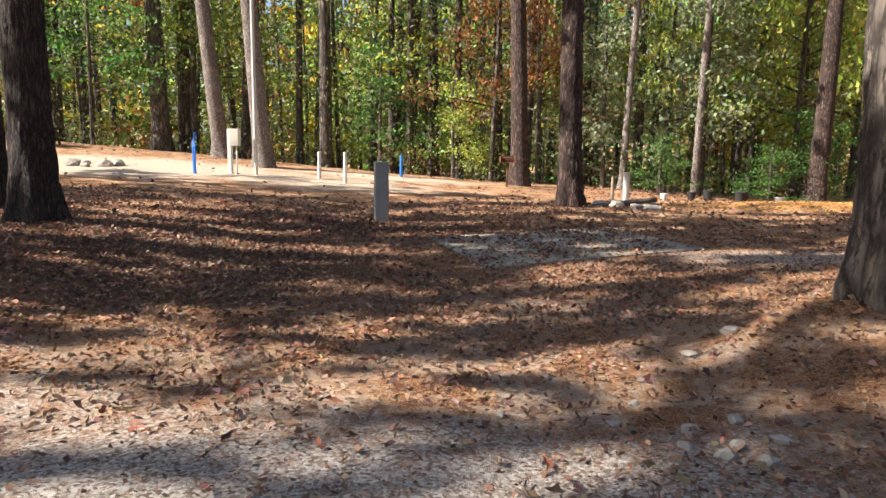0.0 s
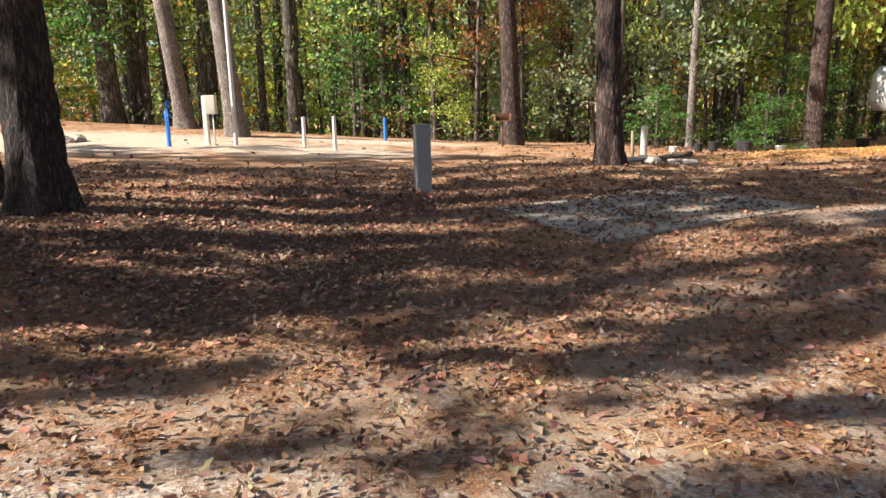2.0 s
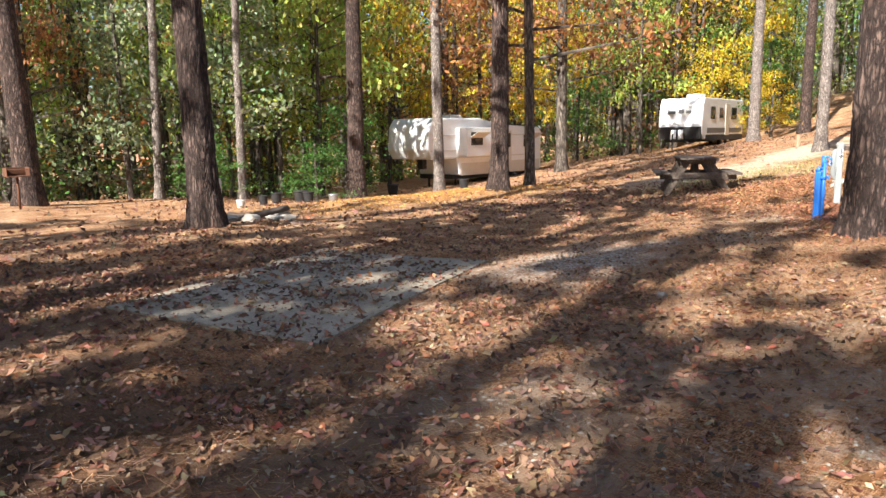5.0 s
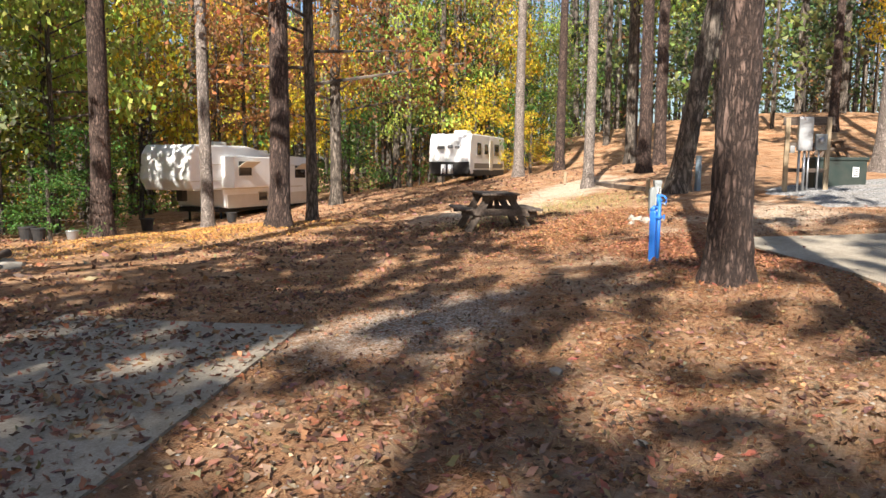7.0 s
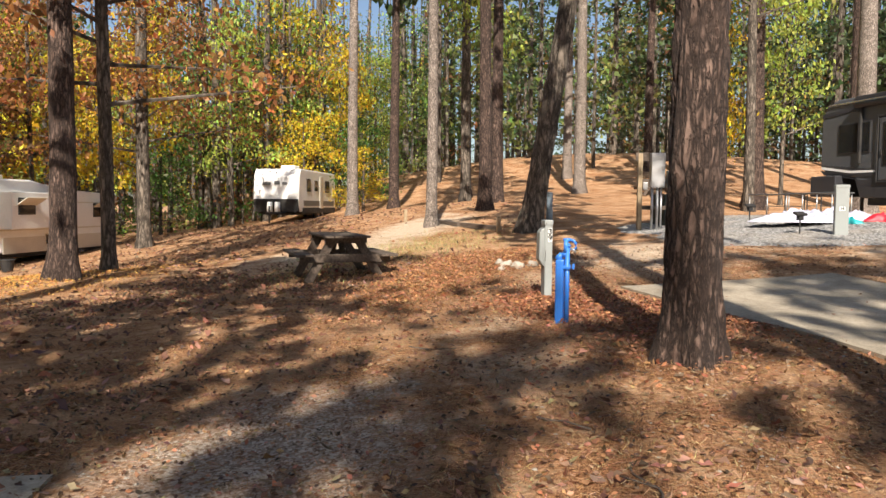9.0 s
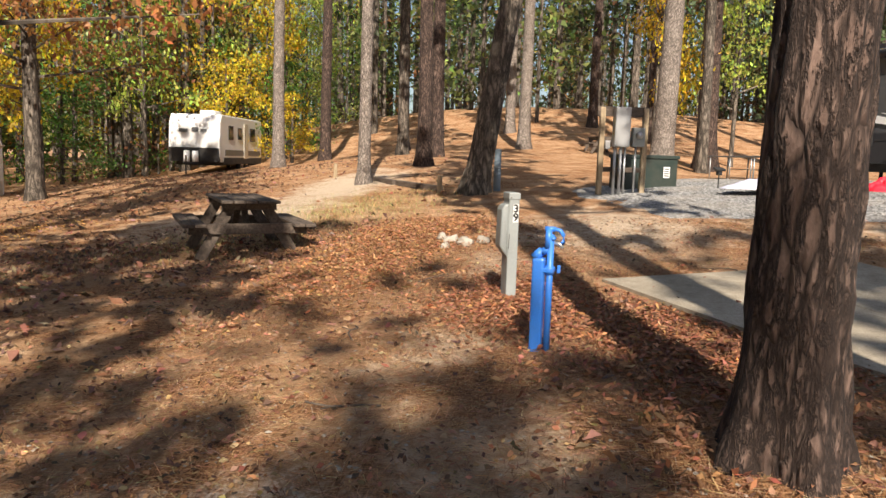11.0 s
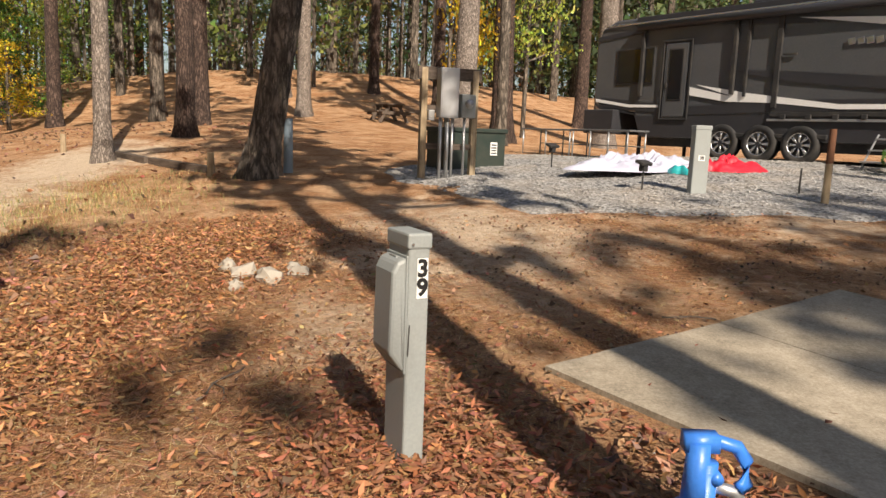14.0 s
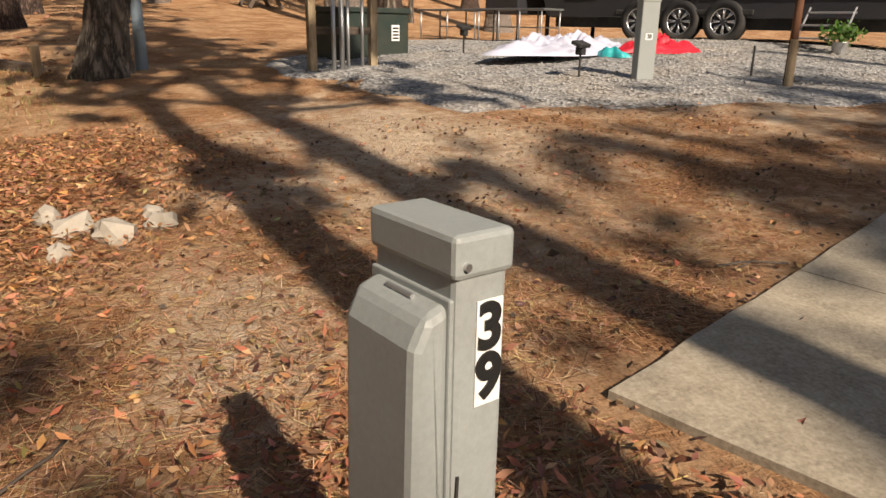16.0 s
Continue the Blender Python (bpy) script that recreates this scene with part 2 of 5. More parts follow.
def box(bm, c, s, rot=(0, 0, 0)):
    r = bmesh.ops.create_cube(bm, size=1, matrix=pose(*c, *rot) @ Matrix.Diagonal((*s, 1)))
    return r["verts"]


def rod(bm, a, b, r0, r1=None, n=12):
    a, b = Vector(a), Vector(b)
    d = b - a
    m = Matrix.Translation((a + b) / 2) @ d.to_track_quat("Z", "Y").to_matrix().to_4x4()
    return bmesh.ops.create_cone(bm, cap_ends=True, segments=n, radius1=r0, radius2=r0 if r1 is None else r1, depth=d.length, matrix=m)["verts"]


def prism(bm, outline, y0, y1):
    """An outline in x and z, drawn out along y."""
    a = [bm.verts.new((x, y0, z)) for x, z in outline]
    b = [bm.verts.new((x, y1, z)) for x, z in outline]
    bm.faces.new(a), bm.faces.new(b[::-1])
    for i in range(len(a)):
        j = (i + 1) % len(a)
        bm.faces.new((a[j], a[i], b[i], b[j]))
    bmesh.ops.recalc_face_normals(bm, faces=bm.faces)


def thing(name, m, label, category, group=""):
    return_ob = new(name)
    return_ob.matrix_basis = m
    return_ob.empty_display_size = 0.2
    return tagged(return_ob, label, category, group)


def part(name, build, material, parent, bevel=0.0, smooth=False, m=None):
    bm = bmesh.new()
    build(bm)
    return finish(name, bm, material, parent, m, bevel, smooth)


def boxes(*items):
    def build(bm):
        for it in items:
            box(bm, *it)
    return build


def rods(*items):
    def build(bm):
        for it in items:
            rod(bm, *it)
    return build


def tube(bm, points, r, n=10):
    """A bent pipe through the points."""
    pts = [Vector(p) for p in points]
    rings = []
    for i, p in enumerate(pts):
        d = (pts[min(i + 1, len(pts) - 1)] - pts[max(i - 1, 0)]).normalized()
        q = d.to_track_quat("Z", "Y")
        rings.append([bm.verts.new(p + q @ Vector((r * math.cos(2 * math.pi * k / n), r * math.sin(2 * math.pi * k / n), 0))) for k in range(n)])
    for a, b in zip(rings, rings[1:]):
        for k in range(n):
            bm.faces.new((a[k], a[(k + 1) % n], b[(k + 1) % n], b[k]))
    bm.faces.new(rings[0][::-1]), bm.faces.new(rings[-1])


def lettering(text, size, material, parent, m, name="numeral", depth=0.0015):
    cu = bpy.data.curves.new(name, "FONT")
    cu.body, cu.size, cu.extrude, cu.align_x, cu.align_y, cu.offset = text, size, depth, "CENTER", "CENTER", size * 0.035
    tmp = bpy.data.objects.new(name, cu)
    scene.collection.objects.link(tmp)
    bpy.context.view_layer.update()
    me = bpy.data.meshes.new_from_object(tmp.evaluated_get(bpy.context.evaluated_depsgraph_get()))
    bpy.data.objects.remove(tmp)
    me.materials.clear()
    me.materials.append(material)
    ob = new(name, me)
    ob.parent, ob.matrix_basis = parent, m
    return ob


# ---------------------------------------------------------------- the lie of the land
GRID = [
    [0.23, 0.17, -0.08, -0.47, -0.14, 2.28, 1.88, -1.73, -5.92],
    [-0.14, 0.17, 0.53, 0.55, -0.23, 1.36, 1.0, -2.92, -6.56],
    [-0.33, -0.0, 0.3, 0.82, 0.46, 0.75, -0.1, -3.39, -6.7],
    [-0.22, -0.07, -0.38, -0.19, -0.42, -0.11, -1.3, -3.8, -6.36],
    [0.33, 0.84, 0.76, 0.16, -0.39, -0.4, -1.92, -3.84, -5.62],
    [1.09, 1.27, 1.18, 0.98, -0.59, -1.22, -1.46, -3.01, -4.54],
    [1.56, 0.79, 0.58, 2.13, 0.93, -0.23, -1.04, -2.12, -3.34],
    [1.94, 1.7, 1.91, 2.37, 1.12, -0.14, -0.5, -1.27, -2.38],
    [2.75, 3.15, 3.65, 3.78, 3.04, 1.55, 0.56, -0.59, -1.89],
    [4.15, 4.92, 5.8, 6.34, 5.95, 3.84, 1.69, -0.1, -1.78],
    [6.16, 7.1, 7.98, 8.36, 7.62, 5.33, 2.7, 0.39, -1.81],
]
MOUNDS = [(2.6, 15, 0.24, 2.2), (5.9, 6.5, 0.26, 1.5), (-1.2, 7, -0.16, 2.2), (12.6, 18.3, 0.2, 1.8), (9.6, 18.6, 0.1, 1.5), (12.9, 8.9, 0.16, 0.8), (11.8, 15.8, -0.12, 2.0), (-5.6, 9.6, 0.12, 1.5), (3.08, 4.95, 0.42, 0.6), (13.2, 25.5, -0.35, 3.0), (21.0, -1.5, 0.26, 3.5), (9.2, 7.5, 0.075, 1.3)]
SLOPE = np.array(GRID)


def spline(u):
    u = np.abs(u)
    return np.where(u < 1, 2 / 3 - u * u + u ** 3 / 2, np.where(u < 2, np.maximum(2 - u, 0) ** 3 / 6, 0))


def land(x, y):
    """Height of the ground, for arrays."""
    x, y = np.asarray(x, float), np.asarray(y, float)
    cx, cy = np.clip(x, -20, 60), np.clip(y, -10, 50)
    z = np.zeros(np.broadcast(cx, cy).shape)
    for i in range(SLOPE.shape[0]):
        wx = spline((cx + 30 - 10 * i) / 10)
        for j in range(SLOPE.shape[1]):
            z = z + SLOPE[i, j] * wx * spline((cy + 20 - 10 * j) / 10)
    for mx, my, a, r in MOUNDS:
        z = z + a * np.exp(-((x - mx) ** 2 + (y - my) ** 2) / (2 * r * r))
    return z


def lie(x, y):
    return float(land(np.array([x]), np.array([y]))[0])


def ripple(x, y):
    z = 0.0
    for k, (fx, fy, a) in enumerate(((1.1, 0.7, 0.018), (-0.6, 1.7, 0.015), (2.9, 2.1, 0.009), (-3.7, 2.6, 0.007), (6.1, -4.9, 0.004), (5.0, 7.3, 0.004))):
        z = z + a * np.sin(fx * x + fy * y + k * 1.7) * np.sin(fy * 0.8 * x - fx * 0.9 * y + k)
    for cx, cy, turn, hx, hy in ((1.7, 10.34, 21.1, 1.66, 1.15), (8.28, 4.74, 25.0, 2.5, 1.55)):
        c, n = math.cos(radians(turn)), math.sin(radians(turn))
        u, v = np.abs((x - cx) * c + (y - cy) * n) - hx, np.abs((y - cy) * c - (x - cx) * n) - hy
        z = z * np.clip(np.maximum(u, v) / 0.35, 0, 1)
    return z


SAND = [(13.5, 6.8, 3.0, 1.6, 0.7), (10.8, 8.2, 1.2, 0.5, 0.6), (7.2, 8.3, 1.1, 0.6, 0.5), (-1.5, 4.2, 5.0, 2.0, 0.5), (1.2, 6.6, 4.0, 1.7, 0.5), (2.5, 9.0, 3.0, 2.0, 0.35), (-11, 22.5, 7, 4.0, 1.0), (-3.5, 21.5, 4, 3, 0.75), (-2, 26, 4, 2, 0.8), (12.8, 6.2, 2.6, 2.4, 0.5), (14, 3, 3, 3, 0.5), (17, 14, 3.5, 2, 0.8), (5.7, 7.8, 0.9, 0.8, 0.55), (10.4, 8.4, 1.0, 0.5, 0.45), (22, 13.5, 5, 1.6, 0.8)]
GRIT = [(0.5, 4.2, 6.0, 3.6, 0.42), (-0.7, 2.6, 3.4, 1.5, 0.9), (0.8, 5.0, 2.6, 1.3, 0.5), (4.2, 8.9, 1.8, 1.0, 0.75), (1.0, 7.0, 2.0, 1.0, 0.45), (-3.5, 3.5, 2.5, 1.5, 0.7)]
LITTER = [(-1.5, 7.2, 5.5, 3.0, 0.62), (1.5, 7.6, 3.5, 1.6, 0.5), (-3.2, 8.2, 3.2, 2.6, 0.95), (-1.0, 11.5, 4.0, 1.8, 0.7), (7.9, 6.3, 1.5, 0.8, 0.85), (11.5, 13.5, 3.0, 2.0, 0.55), (2.2, 3.2, 1.4, 0.9, 0.4), (20, 20, 8, 4, 0.5)]


def blobs(items, x, y):
    w = 0.0
    for bx, by, rx, ry, a in items:
        w = np.maximum(w, a * np.exp(-0.7 * (((x - bx) / rx) ** 2 + ((y - by) / ry) ** 2)))
    return w


def spread(lo, hi, step, far):
    """Lines of a sheet: even in the middle, ever wider outside it."""
    mid = list(np.arange(lo, hi + 1e-6, step))
    out, d, x = [], step, hi
    while x < far:
        d *= 1.22
        x += d
        out.append(x)
    pre, d, x = [], step, lo
    while x > -far:
        d *= 1.22
        x -= d
        pre.append(x)
    return np.array(pre[::-1] + mid + out)


def sheet(name, xs, ys, lift, material, ripples=1.0):
    X, Y = np.meshgrid(xs, ys, indexing="ij")
    Z = land(X, Y) + ripples * ripple(X, Y) * (np.hypot(X - 7, Y - 8) < 45) + lift
    n, k = X.shape
    I = np.arange(n * k).reshape(n, k)
    faces = np.stack([I[:-1, :-1], I[1:, :-1], I[1:, 1:], I[:-1, 1:]], -1).reshape(-1, 4)
    me = bpy.data.meshes.new(name)
    me.from_pydata(np.stack([X, Y, Z], -1).reshape(-1, 3).tolist(), [], faces.tolist())
    me.polygons.foreach_set("use_smooth", np.ones(len(faces), bool))
    me.materials.append(material)
    return new(name, me), X.ravel(), Y.ravel()


ground, gx, gy = sheet("ground", spread(-9, 22, 0.18, 900), spread(-1, 21, 0.18, 900), 0.0, SOIL)
tagged(ground, "clay and pine-straw forest ground with leaves and grit", "ground", kind="structure")
col = ground.data.attributes.new("areas", "FLOAT_COLOR", "POINT")
col.data.foreach_set("color", np.stack([blobs(SAND, gx, gy), blobs(GRIT, gx, gy), blobs(LITTER, gx, gy), np.ones(len(gx))], -1).astype(np.float32).ravel())


def height(x, y):
    return lie(x, y) + float(ripple(x, y)) * (math.hypot(x - 7, y - 8) < 45)


# ---------------------------------------------------------------- leaves
RNG = np.random.default_rng(7)


def leaf_mesh(name, centres, size, colours, material, flat=0.0, shape="rhomb", fold=0.25):
    """One mesh of many leaves, each a folded blade with its own turn, size and colour."""
    n = len(centres)
    a = RNG.normal(size=(n, 3))
    a[:, 2] *= 1 - flat
    a /= np.linalg.norm(a, axis=1, keepdims=True) + 1e-9
    b = RNG.normal(size=(n, 3))
    b[:, 2] *= 1 - flat
    b -= a * (a * b).sum(1, keepdims=True)
    b /= np.linalg.norm(b, axis=1, keepdims=True) + 1e-9
    c = np.cross(a, b)
    if flat:
        c[c[:, 2] < 0] *= -1
    s = (size * RNG.uniform(0.6, 1.35, n))[:, None]
    if shape == "oak":
        out = [(-0.5, 0), (-0.1, 0.2), (0.12, 0.08), (0.5, 0.06), (0.15, -0.26), (-0.15, -0.13)]
        faces = [(0, 1, 2), (0, 2, 5), (2, 3, 4), (2, 4, 5)]
    elif shape == "blade":
        out = [(-0.5, 0), (0.05, 0.15), (0.5, 0.0), (0.0, -0.15)]
        faces = [(0, 1, 2), (0, 2, 3)]
    elif shape == "spray":
        out = [(-0.5, 0.05), (0.5, 0.3), (0.15, -0.4)]
        faces = [(0, 1, 2)]
    else:
        out = [(-0.5, 0), (0.0, 0.3), (0.5, 0.0), (0.0, -0.3)]
        faces = [(0, 1, 2), (0, 2, 3)]
    k = len(out)
    V = np.empty((n, k, 3))
    for i, (u, v) in enumerate(out):
        V[:, i] = centres + s * (a * u + b * v + c * (fold * (abs(v) * 1.6 + u * u) * RNG.uniform(0.2, 1.4, (n, 1))))
    F = (np.arange(n)[:, None, None] * k + np.array(faces)[None]).reshape(-1, 3)
    me = bpy.data.meshes.new(name)
    me.vertices.add(n * k)
    me.vertices.foreach_set("co", V.astype(np.float32).ravel())
    me.loops.add(F.size)
    me.loops.foreach_set("vertex_index", F.astype(np.int32).ravel())
    me.polygons.add(len(F))
    me.polygons.foreach_set("loop_start", np.arange(0, F.size, 3, dtype=np.int32))
    me.polygons.foreach_set("loop_total", np.full(len(F), 3, np.int32))
    me.update(calc_edges=True)
    att = me.attributes.new("leaf_colour", "FLOAT_COLOR", "POINT")
    C = np.concatenate([np.clip(colours, 0, 1), np.ones((n, 1))], 1)
    att.data.foreach_set("color", np.repeat(C, k, axis=0).astype(np.float32).ravel())
    me.materials.append(material)
    return me


GREEN, LIME, YELLOW, ORANGE, BROWN, OLIVE, NEEDLE, GREYGREEN = (0.095, 0.20, 0.04), (0.36, 0.43, 0.08), (0.58, 0.42, 0.03), (0.42, 0.18, 0.05), (0.24, 0.13, 0.055), (0.20, 0.24, 0.07), (0.08, 0.12, 0.05), (0.27, 0.32, 0.17)


def tints(n, base, spread_by=0.3):
    base = np.asarray(base)
    return base * np.exp(RNG.normal(size=(n, 1)) * spread_by) * np.exp(RNG.normal(size=(n, 3)) * 0.12)


# ---------------------------------------------------------------- trees
def trunk_mesh(name, r, h, lean, material, rings=40, sides=22, flare=1.7, rough=0.05, taper=0.55, seed=0.0, curve=0.0):
    """A tapered trunk with a flared, buttressed foot; lean is the sideways shift per metre in x and y."""
    bm = bmesh.new()
    last = None
    for i in range(rings + 1):
        u = i / rings
        z = -0.25 + (h + 0.25) * (u ** 1.6)
        f = 1 - (1 - taper) * max(z, 0) / h
        foot = (flare - 1) * math.exp(-max(z, 0) / (1.3 * r + 0.05))
        cx = lean[0] * z + curve * math.sin(z * 0.35 + seed)
        cy = lean[1] * z + curve * math.cos(z * 0.29 + seed * 2)
        ring = []
        for k in range(sides):
            t = 2 * math.pi * k / sides
            lobes = 1 + foot * (0.75 + 0.45 * math.sin(5 * t + seed * 3) + 0.25 * math.sin(3 * t + seed))
            n = noise.noise((math.cos(t) * 2.2 + seed * 7, math.sin(t) * 2.2, z * 1.4)) + 0.6 * noise.noise((math.cos(t) * 7 + seed, math.sin(t) * 7, z * 5))
            q = r * f * lobes * (1 + rough * n)
            if sides > 40:
                cell = noise.voronoi((math.cos(t) * r * 11 + seed * 5, math.sin(t) * r * 11, z * 3.2 + 0.5 * noise.noise((math.cos(t) * 3, math.sin(t) * 3, z * 2))))[0]
                q += 0.022 * min(1.0, (cell[1] - cell[0]) * 3.2) - 0.014
            ring.append(bm.verts.new((cx + q * math.cos(t), cy + q * math.sin(t), z)))
        if last:
            for k in range(sides):
                bm.faces.new((last[k], last[(k + 1) % sides], ring[(k + 1) % sides], ring[k]))
        last = ring
    bm.faces.new(last)
    me = bpy.data.meshes.new(name)
    bm.to_mesh(me)
    bm.free()
    me.polygons.foreach_set("use_smooth", [True] * len(me.polygons))
    me.materials.append(material)
    return me


CROWNS = {}


def crown_parts(kind, seed):
    """Limbs and foliage of a tall crown, 1 m wide and 1 m high in unit form, shared by alike trees."""
    key = (kind, seed)
    if key in CROWNS:
        return CROWNS[key]
    rnd = random.Random(seed * 31 + len(kind))
    bm = bmesh.new()
    spots = []
    for i in range(20):
        z = i / 20
        t = rnd.uniform(0, 6.283)
        ln = (0.5 if kind == "pine" else 0.55) * (1.0 - 0.65 * z) * rnd.uniform(0.6, 1.1)
        end = Vector((ln * math.cos(t), ln * math.sin(t), z + 0.12 * rnd.uniform(0.2, 1)))
        rod(bm, (0, 0, z), end, (0.012 if kind in ("pine", "oak") else 0.0055) * (1.2 - z), 0.0015, 5)
        for j in range(4):
            f = rnd.uniform(0.4, 1.05)
            spots.append(Vector((0, 0, z)).lerp(end, f) + Vector((rnd.gauss(0, 0.07), rnd.gauss(0, 0.07), rnd.gauss(0, 0.025))))
    bm.normal_update()
    me = bpy.data.meshes.new("limbs")
    bm.to_mesh(me)
    bm.free()
    me.materials.append(PINE_BARK if kind == "pine" else WOODS_BARK)
    per = {"pine": 5, "oak": 6, "russet": 44}.get(kind, 32)
    C = np.repeat(np.array([tuple(s) for s in spots]), per, axis=0)
    C = C + RNG.normal(size=C.shape) * (np.array([0.05, 0.05, 0.022]) if per < 10 else np.array([0.075, 0.075, 0.03]))
    base = {"pine": NEEDLE, "oak": ORANGE, "maple": LIME, "beech": GREEN, "willow": GREYGREEN, "russet": (0.36, 0.17, 0.06), "gold": YELLOW}[kind]
    lm = leaf_mesh("foliage", C, 0.085 if per < 10 else 0.024 if per > 40 else 0.034, tints(len(C), base, 0.35), LEAF)
    CROWNS[key] = (me, lm)
    return CROWNS[key]


def tree(x, y, r, h=17.0, lean=(0, 0), kind="pine", material=None, crown=(8.5, 7.0, 11.0), seed=0, label="", flare=1.7, fine=False, sink=0.0, curve=0.03):
    name = {"pine": "pine_tree", "oak": "oak_tree", "russet": "oak_tree"}.get(kind, "maple_tree")
    material = material or {"pine": PINE_BARK, "oak": OAK_BARK, "maple": WOODS_BARK}[kind]
    th = thing(name, pose(x, y, height(x, y) - sink), label or "tall unseen tree on the sunny side, placed to shade the clearing", "tree", "trees of the campground")
    me = trunk_mesh("trunk", r, h, lean, material, 110 if fine else 26, 64 if fine else 14, flare, 0.06 if fine else 0.05, 0.5, seed * 0.77 + 0.3, curve)
    t = new("trunk", me)
    t.parent = th
    if crown:
        limbs, foliage = crown_parts(kind, seed % 4)
        z0, w, tall = crown
        m = Matrix.Translation((lean[0] * z0, lean[1] * z0, z0)) @ pose(0, 0, 0, 0, 0, seed * 77) @ Matrix.Diagonal((w, w, tall, 1))
        for nm, d in (("limbs", limbs), ("foliage", foliage)):
            o = new(nm, d)
            o.parent, o.matrix_basis = th, m
    return th


# ---------------------------------------------------------------- paving and setting
def slab(name, corners, label, lift=0.03, thick=0.14, joints=()):
    """A cast slab with a broken edge; corners run round it. Joints split it into bays."""
    whole = thing(name, Matrix.Identity(4), label, "slab")
    tagged(whole, kind="structure")
    a, b, c, d = [Vector((x, y)) for x, y in corners]
    cuts = [0.0, *joints, 1.0]
    for u0, u1 in zip(cuts, cuts[1:]):
        bm = bmesh.new()
        n, k = 16, 12
        top = {}
        for i in range(n + 1):
            for j in range(k + 1):
                u = u0 + (u1 - u0) * i / n + (0.0015 if i == 0 and u0 else 0) - (0.0015 if i == n and u1 < 1 else 0)
                p = a.lerp(b, u).lerp(d.lerp(c, u), j / k)
                e = 0.012 * noise.noise((p.x * 4, p.y * 4, 0)) if i in (0, n) or j in (0, k) else 0
                z = lie(p.x, p.y) + lift + 0.006 * noise.noise((p.x, p.y, 3))
                top[i, j] = (bm.verts.new((p.x + e, p.y + e, z)), bm.verts.new((p.x + e, p.y + e, z - thick)))
        for i in range(n):
            for j in range(k):
                bm.faces.new([top[q][0] for q in ((i, j), (i + 1, j), (i + 1, j + 1), (i, j + 1))])
        rim = [(i, 0) for i in range(n)] + [(n, j) for j in range(k)] + [(i, k) for i in range(n, 0, -1)] + [(0, j) for j in range(k, 0, -1)]
        for p, q in zip(rim, rim[1:] + rim[:1]):
            bm.faces.new((top[p][0], top[p][1], top[q][1], top[q][0]))
        bmesh.ops.recalc_face_normals(bm, faces=bm.faces)
        finish("bay", bm, CONCRETE, whole, None, 0.0, False)
    return whole


slab("patio_slab", [(0.58, 8.68), (3.66, 9.87), (2.83, 12.0), (-0.25, 10.82)], "weathered concrete patio slab strewn with oak leaves", 0.02, joints=(0.42,))
slab("parking_slab", [(9.78, 7.12), (11.12, 4.42), (6.6, 2.4), (5.6, 5.0)], "weathered concrete parking slab with dusty edges", 0.03, joints=(0.5,))


def gravel_pad():
    n = 90
    ring = []
    for k in range(n):
        t = 2 * math.pi * k / n
        w = 1 + 0.06 * math.sin(3 * t) + 0.05 * math.sin(7 * t + 1) + 0.03 * math.sin(17 * t)
        ring.append((19.2 + w * (4.6 * math.cos(t) * 0.88 - 6.6 * math.sin(t) * 0.47), 1.2 + w * (4.6 * math.cos(t) * 0.47 + 6.6 * math.sin(t) * 0.88)))
    return ring


def build_gravel_pad():
    X, Y, F = [], [], []
    cx, cy = 19.2, 1.2
    ring = gravel_pad()
    steps = 16
    for s in range(1, steps + 1):
        for x, y in ring:
            X.append(cx + (x - cx) * s / steps), Y.append(cy + (y - cy) * s / steps)
    X, Y = np.array(X), np.array(Y)
    Z = land(X, Y) + ripple(X, Y) + 0.03 + RNG.normal(size=len(X)) * 0.006
    Z[-len(ring):] -= 0.06
    n = len(ring)
    for s in range(steps - 1):
        for k in range(n):
            F.append((s * n + k, (s + 1) * n + k, (s + 1) * n + (k + 1) % n, s * n + (k + 1) % n))
    F.append(tuple(range(n)))
    me = bpy.data.meshes.new("gravel_pad")
    me.from_pydata(np.stack([X, Y, Z], -1).tolist(), [], F)
    me.materials.append(PAD_GRAVEL)
    tagged(new("gravel_pad", me), "pale grey crushed-stone camping pad", "gravel", kind="structure")


build_gravel_pad()


def stones_mesh(name, pts, size, material, squash=0.6):
    """Many small stones in one mesh."""
    V, F = [], []
    base = [(1, 0, 0), (0.3, 0.9, 0.1), (-0.8, 0.5, 0), (-0.7, -0.6, 0.1), (0.4, -0.9, 0), (0.1, 0.05, 0.8)]
    for x, y, z, s in pts:
        t = RNG.uniform(0, 6.28)
        o = len(V)
        for a, b, c in base:
            j = RNG.uniform(0.75, 1.25)
            V.append((x + s * j * (a * math.cos(t) - b * math.sin(t)), y + s * j * (a * math.sin(t) + b * math.cos(t)), z + s * c * squash * j))
        for k in range(5):
            F.append((o + k, o + (k + 1) % 5, o + 5))
    me = bpy.data.meshes.new(name)
    me.from_pydata(V, [], F)
    me.materials.append(material)
    return new(name, me)


def stone(x, y, s, seed, label="pale weathered field stone lying on the ground", group="loose stones", squash=0.65, turn=0):
    bm = bmesh.new()
    bmesh.ops.create_icosphere(bm, subdivisions=2, radius=1)
    for v in bm.verts:
        n = noise.noise(v.co * 1.3 + Vector((seed * 3.1, 0, 0))) * 0.5 + noise.noise(v.co * 3 + Vector((0, seed, 0))) * 0.15
        v.co = Vector((v.co.x * 1.25, v.co.y * 0.9, v.co.z * squash)) * (s * (1 + n))
    return tagged(finish("stone", bm, ROCK, None, pose(x, y, height(x, y) + s * squash * 0.35, 0, 0, turn or seed * 67)), label, "stone", group)


